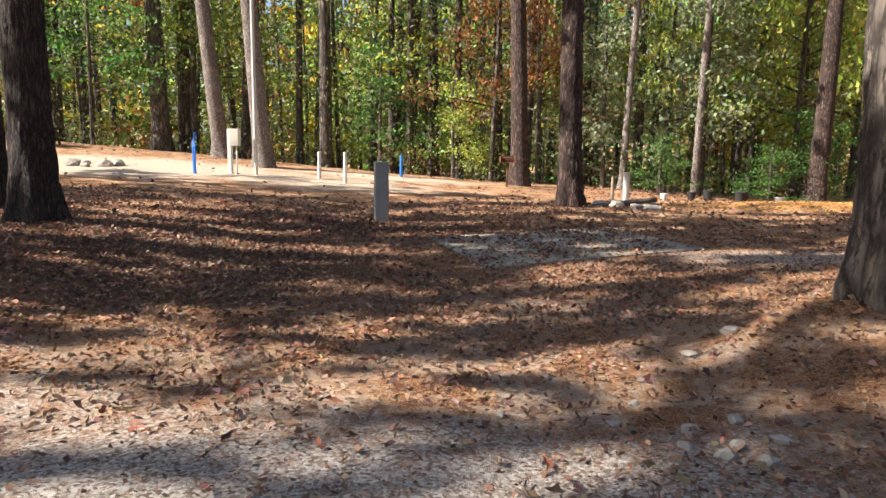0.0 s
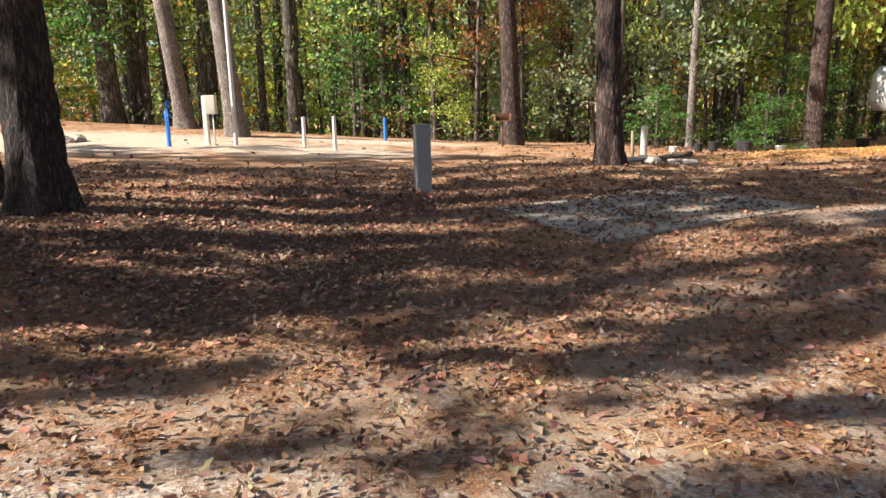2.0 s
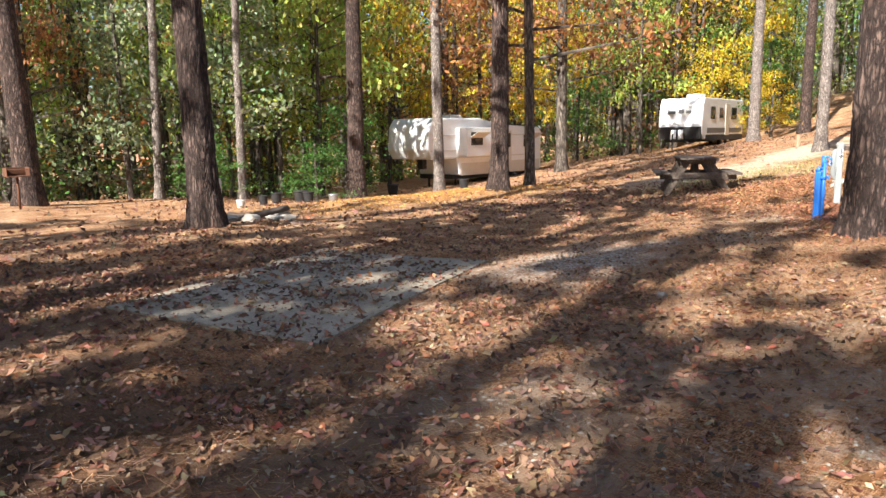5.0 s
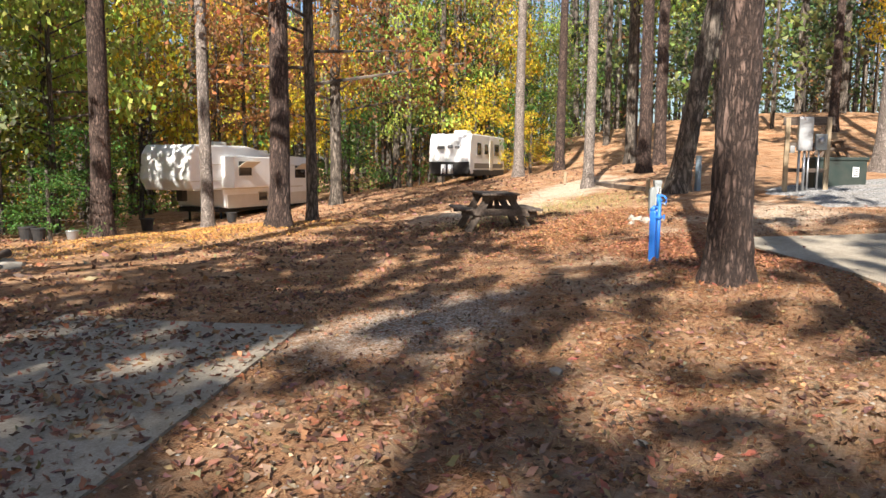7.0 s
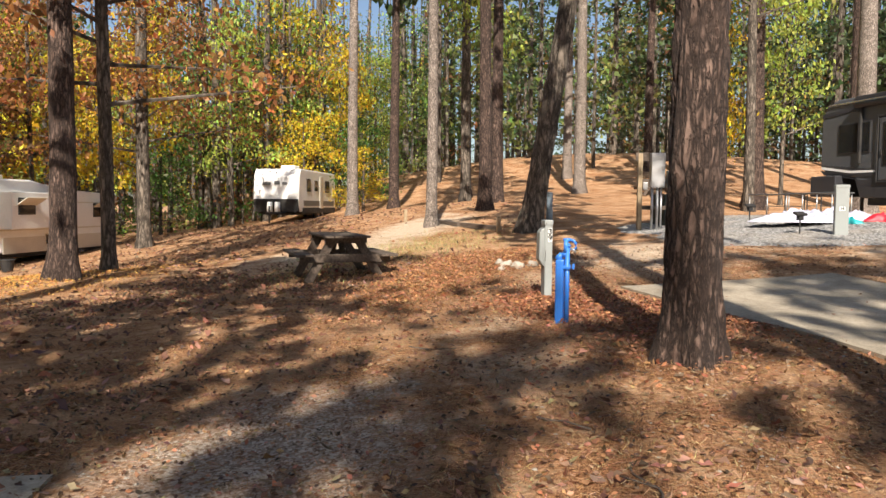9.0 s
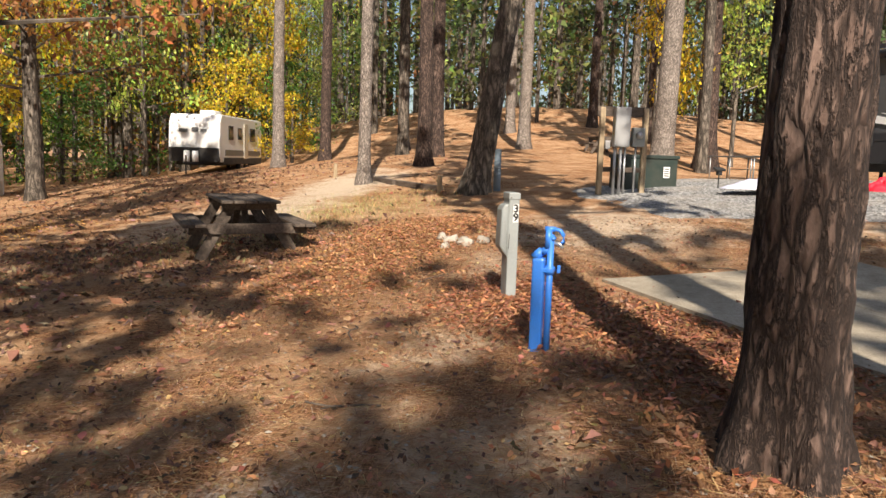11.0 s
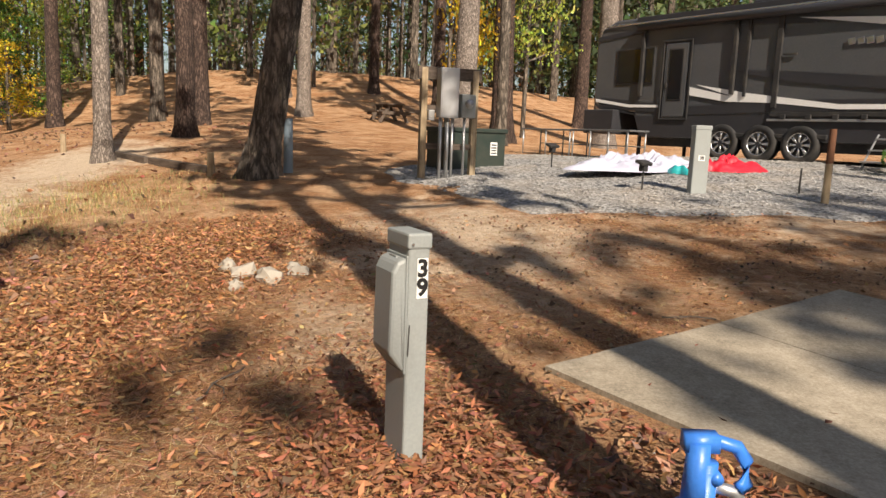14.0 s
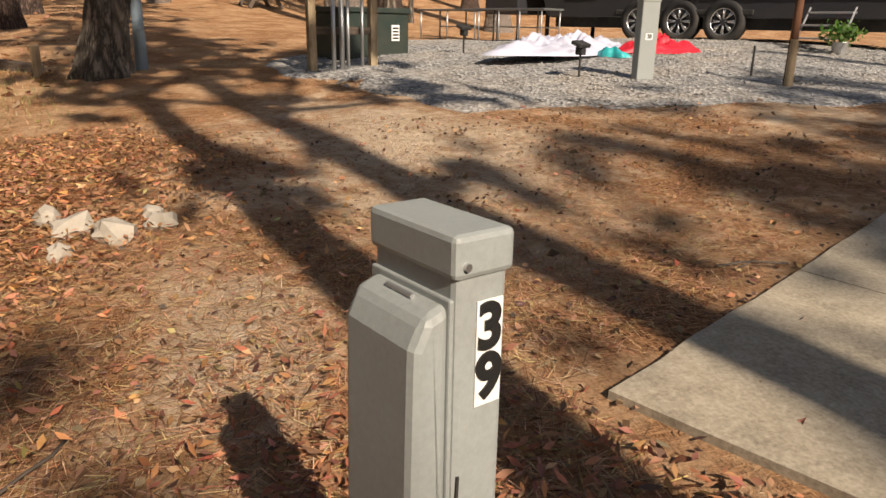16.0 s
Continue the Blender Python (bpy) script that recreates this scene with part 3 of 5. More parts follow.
# ---------------------------------------------------------------- woodland
for i, (x, y, r, kind, lean, lab, mt, crown) in enumerate([
    (-5.4, 9.45, 0.27, "oak", (0.0, 0.0), "dark-barked oak trunk with a flared foot in deep leaves", OAK_BARK, (7.0, 7.5, 9.0)),
    (-6.4, 10.15, 0.25, "oak", (-0.035, 0.0), "dark rough-barked oak leaning slightly beside its twin", OAK_BARK, (7.5, 7.0, 9.0)),
    (3.08, 4.95, 0.235, "pine", (-0.035, 0.0), "stout pine with scaly grey bark near a scatter of stones", WOODS_BARK, (9.0, 6.5, 10.0)),
    (2.6, 14.95, 0.235, "pine", (-0.012, 0.0), "tall straight pine on a low mound of straw", PINE_BARK, (8.0, 6.5, 10.0)),
    (5.8, 6.58, 0.185, "pine", (0.004, 0.0), "thick pine with deeply furrowed brown bark on a straw mound", PINE_BARK, (8.5, 6.5, 10.0)),
    (18.75, 9.5, 0.27, "pine", (0.03, -0.15), "thick dark pine leaning over with a flared base", WOODS_BARK, (9.5, 7.0, 10.0)),
]):
    tree(x, y, r, 18.0, lean, kind, mt, crown, i, lab, 1.5, True)

MIDDLE = [  # x, y, radius, lean x, lean y, bark
    (2.75, 26.0, 0.32, -0.045, 0, "p"), (13.17, 25.5, 0.32, 0.004, 0, "p"), (12.3, 17.7, 0.25, 0.006, 0, "p"), (13.9, 18.0, 0.15, 0, 0, "r"),
    (12.1, 19.9, 0.16, 0.0, 0, "l"), (24.6, 25.1, 0.26, 0.0, 0.01, "r"),
    (-9.0, 29.5, 0.33, -0.10, 0, "l"), (-6.5, 26.3, 0.33, -0.08, 0, "l"), (-13.2, 34.0, 0.42, -0.03, 0, "w"), (-5.4, 33.0, 0.30, 0, 0, "w"),
    (22.5, 13.1, 0.18, 0.004, 0, "l"), (27.0, 12.3, 0.25, -0.005, 0, "p"), (31.8, 12.7, 0.27, 0.0, 0, "p"), (32.0, 19.5, 0.26, 0.0, 0, "l"),
    (29.5, 4.2, 0.38, 0.05, -0.02, "l"), (31.0, 2.6, 0.2, 0.02, 0, "w"), (33.0, 2.1, 0.40, 0.03, 0.0, "p"), (34.5, -2.5, 0.42, 0.0, 0.02, "l"), (38.0, 9.6, 0.3, 0, 0, "l"),
    (-1.6, 32.5, 0.17, 0.01, 0, "w"), (0.6, 33.5, 0.2, 0, 0, "w"), (9.2, 26.5, 0.14, 0.02, 0, "l"), (6.8, 27.5, 0.14, 0.03, 0, "l"), (40, 16, 0.3, 0, 0, "p"), (44, 3, 0.32, 0, 0, "p"), (38, 19.5, 0.28, 0.01, 0, "p"), (47, 11, 0.3, 0, 0, "l"), (42, -4, 0.34, 0, 0, "p"), (36.5, 15.2, 0.26, 0, 0, "w"), (50, 6, 0.3, 0, 0, "p"),
]
for i, (x, y, r, lx, ly, b) in enumerate(MIDDLE):
    tree(x, y, r, 19.0, (lx, ly), {"w": "maple", "r": "russet"}.get(b, "pine"), {"p": PINE_BARK, "l": PALE_BARK}.get(b, WOODS_BARK), {"w": (7.5, 5.5, 9.0), "r": (3.6, 7.5, 8.5)}.get(b, (10.5, 6.0, 9.5)), i + 7,
         {"p": "tall bare-trunked pine with grey-brown plated bark", "l": "slender tree with pale grey bark in leaf litter", "w": "slim dark woodland tree at the clearing's edge", "r": "slim dark oak hung with russet autumn leaves"}[b], 1.5)

# leafy young trees along the edge of the woods
EDGE = [("maple", 45.0, 30.0, 7.0, 15.0), ("russet", 38.0, 31.5, 7.0, 15.0), ("gold", 51.0, 29.5, 7.0, 14.0), ("russet", 30.0, 35.5, 7.0, 15.0), ("maple", 14.0, 29.0, 6.0, 11.0), ("maple", 18.5, 33.0, 6.0, 12.0), ("willow", 11.0, 30.8, 5.5, 10.0), ("maple", 9.0, 29.5, 4.5, 9.5), ("gold", 21.5, 34.0, 5.5, 11.0), ("gold", 31.0, 30.0, 5.0, 9.5), ("maple", 36.5, 28.5, 5.0, 10.0), ("gold", 43.5, 25.0, 5.0, 9.0), ("willow", 6.3, 28.6, 4.6, 6.5), ("willow", 9.8, 27.6, 5.0, 7.0), ("maple", 12.4, 29.5, 5.5, 8.5), ("maple", 15.5, 31.5, 5.5, 9.0), ("beech", 13.8, 27.0, 3.6, 3.6), ("beech", -15.5, 32.0, 6.0, 7.5), ("beech", -19, 33.5, 6.5, 8.0),
        ("maple", -11.5, 36.0, 6.0, 9.0), ("beech", -2.8, 31.5, 4.2, 5.5), ("maple", 0.4, 30.0, 3.6, 4.0), ("maple", 4.3, 32.5, 5.0, 9.0), ("russet", 1.9, 29.0, 5.0, 8.5), ("russet", 3.8, 29.5, 4.5, 8.5), ("russet", 16.5, 33.5, 5.5, 10.0), ("russet", 24.0, 36.5, 5.5, 9.5),
        ("gold", 39.5, 25.5, 4.6, 6.0), ("beech", 42.0, 23.2, 4.6, 5.5), ("gold", 29.5, 32.0, 4.6, 8.0), ("russet", 27.0, 34.5, 5.0, 9.0), ("maple", 21.0, 36.5, 5.0, 8.0), ("beech", 33.0, 30.5, 4.0, 5.0), ("maple", 46.0, 23.5, 5.0, 8.0), ("beech", 7.6, 25.6, 2.4, 2.0), ("beech", 11.6, 25.8, 2.4, 2.2),
        ("gold", 34.0, 4.0, 3.6, 7.0), ("maple", 36.0, 0.5, 4.0, 8.0), ("gold", 38.5, 21.5, 3.2, 3.6)]
for i, (k, x, y, w, tall) in enumerate(EDGE):
    tree(x, y, 0.07 + 0.004 * tall, tall * 0.95, (0.02 * (i % 3 - 1), 0), k, WOODS_BARK, (tall * 0.1 if tall < 7 else tall * 0.3, w, tall * 0.85), i, {"willow": "silvery-green leafy young tree at the edge of the woods", "maple": "yellow-green young maple at the edge of the woods", "beech": "bright green leafy young tree by the clearing", "russet": "young oak with russet autumn leaves at the woods' edge", "gold": "golden-yellow young maple at the edge of the clearing"}[k], 1.3)

# unseen trees on the sunny side, placed so that their crowns shade the clearing
for i, (x, y) in enumerate([(-16.5, 5.8), (-15, 13.5), (-17, 3.5), (-9, -3.5), (-19, 9), (-13, -4), (-22, 15), (-21, -2), (-4, -5), (-24, 11), (-9.5, 0.2)]):
    tree(x, y, 0.28, 18.0, (0.01 * (i % 3 - 1), 0), "pine" if i % 3 else "oak", None, (6.5 + (i % 4), 7.0, 9.5), i + 3)


def edge_of_woods(x):
    """Where the thick woods begin, as a northing for each easting."""
    return np.interp(x, [-60, -20, -8, 2, 8, 16, 24, 32, 40, 50, 62, 90], [34, 35, 35, 31, 30, 34, 38, 33, 28, 25.5, 25, 27])


def woods():
    V, F = [], []
    centres, colours, sizes = [], [], []
    palette = [GREEN, GREEN, GREEN, LIME, GREYGREEN, OLIVE, YELLOW, BROWN, GREYGREEN, OLIVE, GREEN, LIME]
    pale = [LIME, GREYGREEN, (0.40, 0.42, 0.15), LIME, OLIVE, (0.34, 0.40, 0.18)]
    warm = [ORANGE, BROWN, BROWN, OLIVE, LIME, YELLOW, OLIVE, GREEN, BROWN]
    for i in range(430):
        x = RNG.uniform(-55, 88)
        d = RNG.uniform(0, 1) ** 1.5 * 30
        y = float(edge_of_woods(x)) + d
        z0 = lie(x, y)
        r = RNG.uniform(0.05, 0.22) if i % 4 else RNG.uniform(0.2, 0.34)
        h = RNG.uniform(13, 24)
        lx, ly = RNG.normal(0, 0.025, 2)
        o = len(V)
        S = 7
        for lev, f in ((0, 1.35), (0.05, 1.0), (0.5, 0.75), (1, 0.25)):
            bend = math.sin(lev * 3 + i) * 0.25
            for k in range(S):
                t = 2 * math.pi * k / S
                V.append((x + (lx + 0.0) * h * lev + bend * lev + r * f * math.cos(t), y + ly * h * lev + r * f * math.sin(t), z0 - 0.2 + h * lev))
        for lev in range(3):
            for k in range(S):
                F.append((o + lev * S + k, o + lev * S + (k + 1) % S, o + (lev + 1) * S + (k + 1) % S, o + (lev + 1) * S + k))
        pal = pale if 3 < x < 15 or (x < 24 and RNG.random() < 0.4) else warm if 14 < x < 46 and RNG.random() < 0.75 else palette
        colour = pal[RNG.integers(len(pal))]
        near = d < 12
        # foliage in flat sprays along the stem
        low = 0.6 if r < 0.17 else 3.5
        for c in range(RNG.integers(26, 42) if d < 14 else RNG.integers(14, 22)):
            zz = z0 + low + (min(h, 13) - low) * RNG.uniform(0, 1) ** 1.25
            reach = RNG.uniform(0.3, 3.6)
            t = RNG.uniform(0, 6.28)
            q = (x + lx * (zz - z0) + reach * math.cos(t), y + ly * (zz - z0) + reach * math.sin(t), zz)
            m = 25 if near else 14
            centres.append(np.array(q) + RNG.normal(size=(m, 3)) * np.array([0.55, 0.55, 0.22]))
            colours.append(tints(m, colour, 0.35))
            sizes.append(np.full(m, 0.215 if near else 0.38))
            if c % 4 == 0:
                o = len(V)
                a = np.array((x + lx * (zz - z0), y + ly * (zz - z0), zz - 0.5))
                for e, w in ((a, 0.03), (np.array(q), 0.008)):
                    V.extend([tuple(e + np.array((w, 0, 0))), tuple(e + np.array((-w, w, 0))), tuple(e + np.array((0, -w, w)))])
                F.extend([(o, o + 1, o + 4, o + 3), (o + 1, o + 2, o + 5, o + 4), (o + 2, o, o + 3, o + 5)])
    me = bpy.data.meshes.new("woods_stems")
    me.from_pydata(V, [], F)
    me.materials.append(WOODS_BARK)
    me.polygons.foreach_set("use_smooth", [True] * len(me.polygons))
    tagged(new("woods_stems", me), "crowded dark stems of mixed autumn woodland", "woods", kind="stuff")
    C, S, K = np.concatenate(centres), np.concatenate(sizes), np.concatenate(colours)
    front = S < 0.3
    tagged(new("woods_foliage", leaf_mesh("woods_foliage", C[front], S[front], K[front], LEAF)), "green, yellow and russet leaves of the autumn woods", "foliage", kind="stuff")
    tagged(new("deep_foliage", leaf_mesh("deep_foliage", C[~front], S[~front] * 1.2, K[~front], LEAF, 0.0, "spray")), "shaded mixed leaves deeper in the woods", "foliage", kind="stuff")
    # undergrowth along the edge
    centres, colours = [], []
    for i in range(420):
        x = RNG.uniform(-50, 75)
        y = float(edge_of_woods(x)) + RNG.uniform(-2.0, 7)
        z0 = lie(x, y)
        m = RNG.integers(30, 80)
        hgt = RNG.uniform(0.4, 1.8)
        c = np.array((x, y, z0 + hgt * 0.55)) + RNG.normal(size=(m, 3)) * np.array([0.7, 0.7, hgt * 0.32])
        c[:, 2] = np.maximum(c[:, 2], z0 + 0.05)
        centres.append(c)
        colours.append(tints(m, [GREEN, LIME, OLIVE, GREYGREEN, BROWN][RNG.integers(5)], 0.35))
    C = np.concatenate(centres)
    tagged(new("undergrowth", leaf_mesh("undergrowth", C, np.full(len(C), 0.16), np.concatenate(colours), LEAF)), "tangled green undergrowth at the edge of the woods", "shrubs", kind="stuff")


woods()


def far_woods():
    """Distant trees behind the woods and on the hill."""
    V, F, centres, colours, sizes = [], [], [], [], []
    spots = []
    for i in range(150):
        spots.append((RNG.uniform(-80, 110), 0, 1))
    for i in range(260):
        spots.append((RNG.uniform(50, 130), RNG.uniform(-50, 26), 0))
    for i in range(90):
        t = RNG.uniform(2.4, 5.6)
        spots.append((7 + 75 * math.cos(t) * RNG.uniform(0.7, 1.1), 8 + 60 * math.sin(t) * RNG.uniform(0.7, 1.1), 0))
    for i, (x, y, north) in enumerate(spots):
        if north:
            y = float(edge_of_woods(x)) + RNG.uniform(28, 60)
        z0 = lie(x, y)
        h = RNG.uniform(17, 25)
        r = RNG.uniform(0.14, 0.32) if not north else RNG.uniform(0.1, 0.2)
        o = len(V)
        for lev, f in ((0, 1.0), (1, 0.3)):
            for k in range(6):
                t = math.pi * k / 3
                V.append((x + r * f * math.cos(t), y + r * f * math.sin(t), z0 - 0.3 + h * lev))
        for k in range(6):
            F.append((o + k, o + (k + 1) % 6, o + 6 + (k + 1) % 6, o + 6 + k))
        base = ([NEEDLE, OLIVE, LIME, GREEN, OLIVE, YELLOW, ORANGE] if north else [NEEDLE, OLIVE, NEEDLE, NEEDLE, BROWN, OLIVE, NEEDLE])[RNG.integers(7)]
        low = 1.5 if north or i % 5 < 3 else 6.0
        m = 12 if north else 22
        for c in range(36 if north else 26):
            zz = z0 + RNG.uniform(low, h)
            w = 3.0 * (1.15 - (zz - z0) / h)
            q = np.array((x + RNG.normal(0, w), y + RNG.normal(0, w), zz))
            centres.append(q + RNG.normal(size=(m, 3)) * np.array([0.9, 0.9, 0.35]))
            colours.append(tints(m, base, 0.4))
            sizes.append(np.full(m, 0.85 if north else 0.4))
    me = bpy.data.meshes.new("far_stems")
    me.from_pydata(V, [], F)
    me.materials.append(WOODS_BARK)
    tagged(new("far_stems", me), "distant grey tree trunks on the hillside", "woods", kind="stuff")
    C = np.concatenate(centres)
    tagged(new("far_foliage", leaf_mesh("far_foliage", C, np.concatenate(sizes) * 1.2, np.concatenate(colours), LEAF, 0.0, "spray")), "distant autumn foliage against the sky", "foliage", kind="stuff")


far_woods()


# ---------------------------------------------------------------- things of the campsites
def grey_post(x, y):
    th = thing("utility_post", pose(x, y, height(x, y) - 0.05, 0, 0, 14), "plain grey metal utility post standing in leaves", "post")
    part("body", boxes(((0, 0, 0.5), (0.24, 0.16, 1.12))), GREY_PAINT, th, 0.012)
    part("lid", boxes(((0, 0, 1.065), (0.255, 0.175, 0.03))), GREY_PAINT, th, 0.008)
    part("hatch", boxes(((0, -0.083, 0.62), (0.19, 0.008, 0.7))), GREY_PAINT, th, 0.003)


grey_post(-1.09, 12.55)


def hydrant(x, y, turn, tall=0.98):
    """A frost-proof water hydrant: boxed standpipe, head, lever and spout hook."""
    th = thing("water_hydrant", pose(x, y, height(x, y) - 0.05, 0, 0, turn), "bright blue painted water hydrant with a hooked lever", "hydrant", "blue water hydrants")
    def standpipe(bm):
        box(bm, (-0.035, 0, tall * 0.39), (0.078, 0.078, tall * 0.78))
    part("standpipe", standpipe, BLUE_PAINT, th, 0.016)
    def pipe(bm):
        rod(bm, (0.035, -0.01, 0), (0.035, -0.01, tall * 0.96), 0.021, 0.021, 14)
        rod(bm, (0.035, -0.01, tall * 0.66), (0.035, -0.01, tall * 0.72), 0.029, 0.029, 14)
        rod(bm, (-0.06, 0, tall * 0.775), (-0.02, 0, tall * 0.84), 0.036, 0.024, 14)
        rod(bm, (-0.02, 0, tall * 0.82), (0.035, 0, tall * 0.86), 0.025, 0.025, 12)
        rod(bm, (0.02, -0.01, tall * 0.86), (0.02, -0.01, tall * 1.0), 0.025, 0.02, 12)
    part("head", pipe, BLUE_PAINT, th, 0, True)
    def hook(bm):
        tube(bm, [(0.0, 0, tall * 0.98), (0.06, 0, tall * 1.0), (0.09, 0, tall * 0.99), (0.108, 0, tall * 0.96), (0.112, 0, tall * 0.91), (0.1, 0, tall * 0.895)], 0.013, 8)
        box(bm, (0.025, 0, tall * 1.0), (0.06, 0.035, 0.03))
        rod(bm, (0.05, -0.03, tall * 0.93), (0.05, 0.03, tall * 0.93), 0.012, 0.012, 8)
    part("lever", hook, BLUE_PAINT, th, 0, True)
    part("spout", lambda bm: tube(bm, [(0.05, 0, tall * 0.9), (0.09, 0.0, tall * 0.89), (0.11, 0.0, tall * 0.86)], 0.012, 8), GALV, th, 0, True)
    part("clamp", boxes(((0.0, 0, tall * 0.69), (0.125, 0.075, 0.03)), ((0.09, 0, tall * 0.7), (0.02, 0.02, 0.05))), BLUE_PAINT, th, 0.005)
    return th


hydrant(7.38, 7.61, -100, 0.825)
hydrant(-7.4, 21.5, -30, 1.25)


def pedestal(x, y, turn, text, faded=False, tall=0.95, w=0.15, d=0.26, hood=True):
    """A campsite power pedestal: column, cap, hooded outlet cover and number."""
    th = thing("power_pedestal", pose(x, y, height(x, y) - 0.05, 0, 0, turn), "grey metal campsite power pedestal numbered " + text, "power pedestal", "power pedestals")
    tall += 0.05
    part("column", boxes(((0, 0, tall / 2), (w, d, tall))), GREY_PAINT, th, 0.01)
    part("cap", boxes(((0, 0, tall + 0.005), (w + 0.012, d + 0.012, 0.06))), GREY_PAINT, th, 0.009)
    if hood:
        def cover(bm):
            prism(bm, [(-w / 2, tall - 0.055), (-w / 2 - 0.04, tall - 0.07), (-w / 2 - 0.06, tall - 0.11), (-w / 2 - 0.066, tall - 0.42), (-w / 2 - 0.015, tall - 0.49), (-w / 2, tall - 0.49)], -d / 2 + 0.006, d / 2 - 0.012)
        part("outlet_cover", cover, GREY_PAINT, th, 0.014)
        part("cover_flange", boxes(((-w / 2 - 0.003, 0, tall - 0.275), (0.008, d - 0.004, 0.45))), GREY_PAINT, th, 0.003)
        part("hinge", rods(((-w / 2 - 0.02, -0.03, tall - 0.06), (-w / 2 - 0.02, 0.03, tall - 0.06), 0.004, 0.004, 8)), GALV, th)
        part("slot", boxes(((-w / 2 + 0.008, -d / 2 - 0.001, tall - 0.37), (0.004, 0.004, 0.12), (0, 2, 0))), BLACK, th)
    part("screw", rods(((-w / 2 + 0.012, -d / 2 - 0.011, tall - 0.006), (-w / 2 + 0.012, -d / 2, tall - 0.006), 0.0055, 0.0055, 10)), CHROME, th)
    if not faded:
        part("number_plate", boxes(((0.013, -d / 2 - 0.0015, tall - 0.135), (0.044, 0.002, 0.152))), WHITE_PLAIN, th)
        for k, ch in enumerate(text):
            lettering(ch, 0.09, INK, th, pose(0.013, -d / 2 - 0.0035, tall - 0.099 - 0.072 * k, 90, 0, 0))
    else:
        part("number_plate", boxes(((0.0, -d / 2 - 0.0015, tall - 0.42), (0.1, 0.002, 0.075))), WHITE_PLAIN, th)
        lettering(text, 0.07, INK, th, pose(0.0, -d / 2 - 0.0035, tall - 0.42, 90, 0, 0))
    return th


pedestal(8.95, 7.945, -70.7, "39", False, 0.872, 0.088, 0.19)
pedestal(15.9, 3.13, -88, "38", True, 0.95, 0.24, 0.13, False)


def picnic_table(x, y, turn, label="weathered brown wooden picnic table with attached benches", long=1.75, mt=None):
    mt = mt or OLD_WOOD
    th = thing("picnic_table", pose(x, y, height(x, y) - 0.03, 0, 0, turn), label, "picnic table", "picnic tables")
    for k in range(5):
        part("top_plank", boxes(((0, -0.3 + 0.15 * k, 0.755), (long, 0.138, 0.04), (0, 0, 0.4 * (k % 2)))), mt, th, 0.007)
    for s in (-1, 1):
        for k in range(2):
            part("bench_plank", boxes(((0, s * (0.62 + 0.145 * k), 0.455), (long, 0.135, 0.045))), mt, th, 0.007)
        for e in (-1, 1):
            bm = bmesh.new()
            a, b = Vector((e * long * 0.36, s * 0.62, 0.0)), Vector((e * long * 0.36, s * 0.2, 0.73))
            mid, dlt = (a + b) / 2, b - a
            box(bm, mid, (0.05, 0.14, dlt.length), (math.degrees(math.atan2(-dlt.y, dlt.z)), 0, 0))
            finish("leg", bm, mt, th, None, 0.006)
        part("brace", boxes(((s * long * 0.2, 0, 0.55), (0.62, 0.09, 0.045), (0, s * 42, 0))), mt, th, 0.006)
    for e in (-1, 1):
        part("bench_bearer", boxes(((e * (long * 0.36 + 0.045), 0, 0.40), (0.045, 1.5, 0.135))), mt, th, 0.006)
        part("top_bearer", boxes(((e * (long * 0.36 + 0.045), 0, 0.69), (0.045, 0.7, 0.09))), mt, th, 0.006)
    return th


picnic_table(12.2, 11.9, 34)
picnic_table(-16.5, 29.5, 10, "old wooden picnic table at the edge of the clearing")
picnic_table(37.5, 6.0, 15, "dark picnic table farther up the slope", 1.8)


def meter_post(x, y):
    th = thing("meter_post", pose(x, y, height(x, y) - 0.1, 0, 0, -10), "cream wooden post carrying a pale electric meter box", "meter post")
    part("post", boxes(((-0.12, 0, 0.7), (0.13, 0.13, 1.55))), PVC, th, 0.01)
    part("meter_box", boxes(((0.07, -0.03, 1.22), (0.30, 0.18, 0.52))), CREAM_GEL, th, 0.015)
    part("conduit", rods(((0.1, 0, 0), (0.1, 0, 1.0), 0.022, 0.022, 10)), PVC, th, 0, True)


meter_post(-6.5, 22.4)


def pole(x, y, tall, r, material, label, name="pole", lean=0.0):
    bm = bmesh.new()
    rod(bm, (0, 0, -0.1), (lean * tall, 0, tall), r, r * 0.9, 14)
    return tagged(finish(name, bm, material, None, pose(x, y, height(x, y)), 0.004), label, name.replace("_", " "))


pole(-5.85, 22.5, 7.5, 0.06, PVC, "tall thin white metal pole beside the meter post", "flag_pole")
for x, y, tl in ((-4.0, 23.2, 0.85), (-3.05, 22.3, 0.95)):
    tagged(pole(x, y, tl, 0.06, PVC, "short pale wooden marker stake in the sand", "marker_stake"), group="marker stakes")
pole(4.85, 19.2, 0.85, 0.09, PVC, "short white plastic riser pipe near the fire ring", "riser_pipe")
pole(4.35, 18.6, 0.7, 0.045, POST_WOOD, "short wooden stake near the fire ring", "marker_stake")
pole(19.35, 9.05, 0.95, 0.085, BLUE_GREY, "blue-grey plastic riser pipe beside a leaning pine", "riser_pipe")
pole(19.2, 10.35, 0.42, 0.065, POST_WOOD, "short pale wooden marker stub in the grass", "marker_stub")
pole(24.6, 14.6, 0.42, 0.065, POST_WOOD, "short pale wooden marker stub in the grass", "marker_stub")
pole(-1.6, 27.0, 0.8, 0.06, BLUE_PAINT, "short blue water riser at the edge of the woods", "riser_pipe")


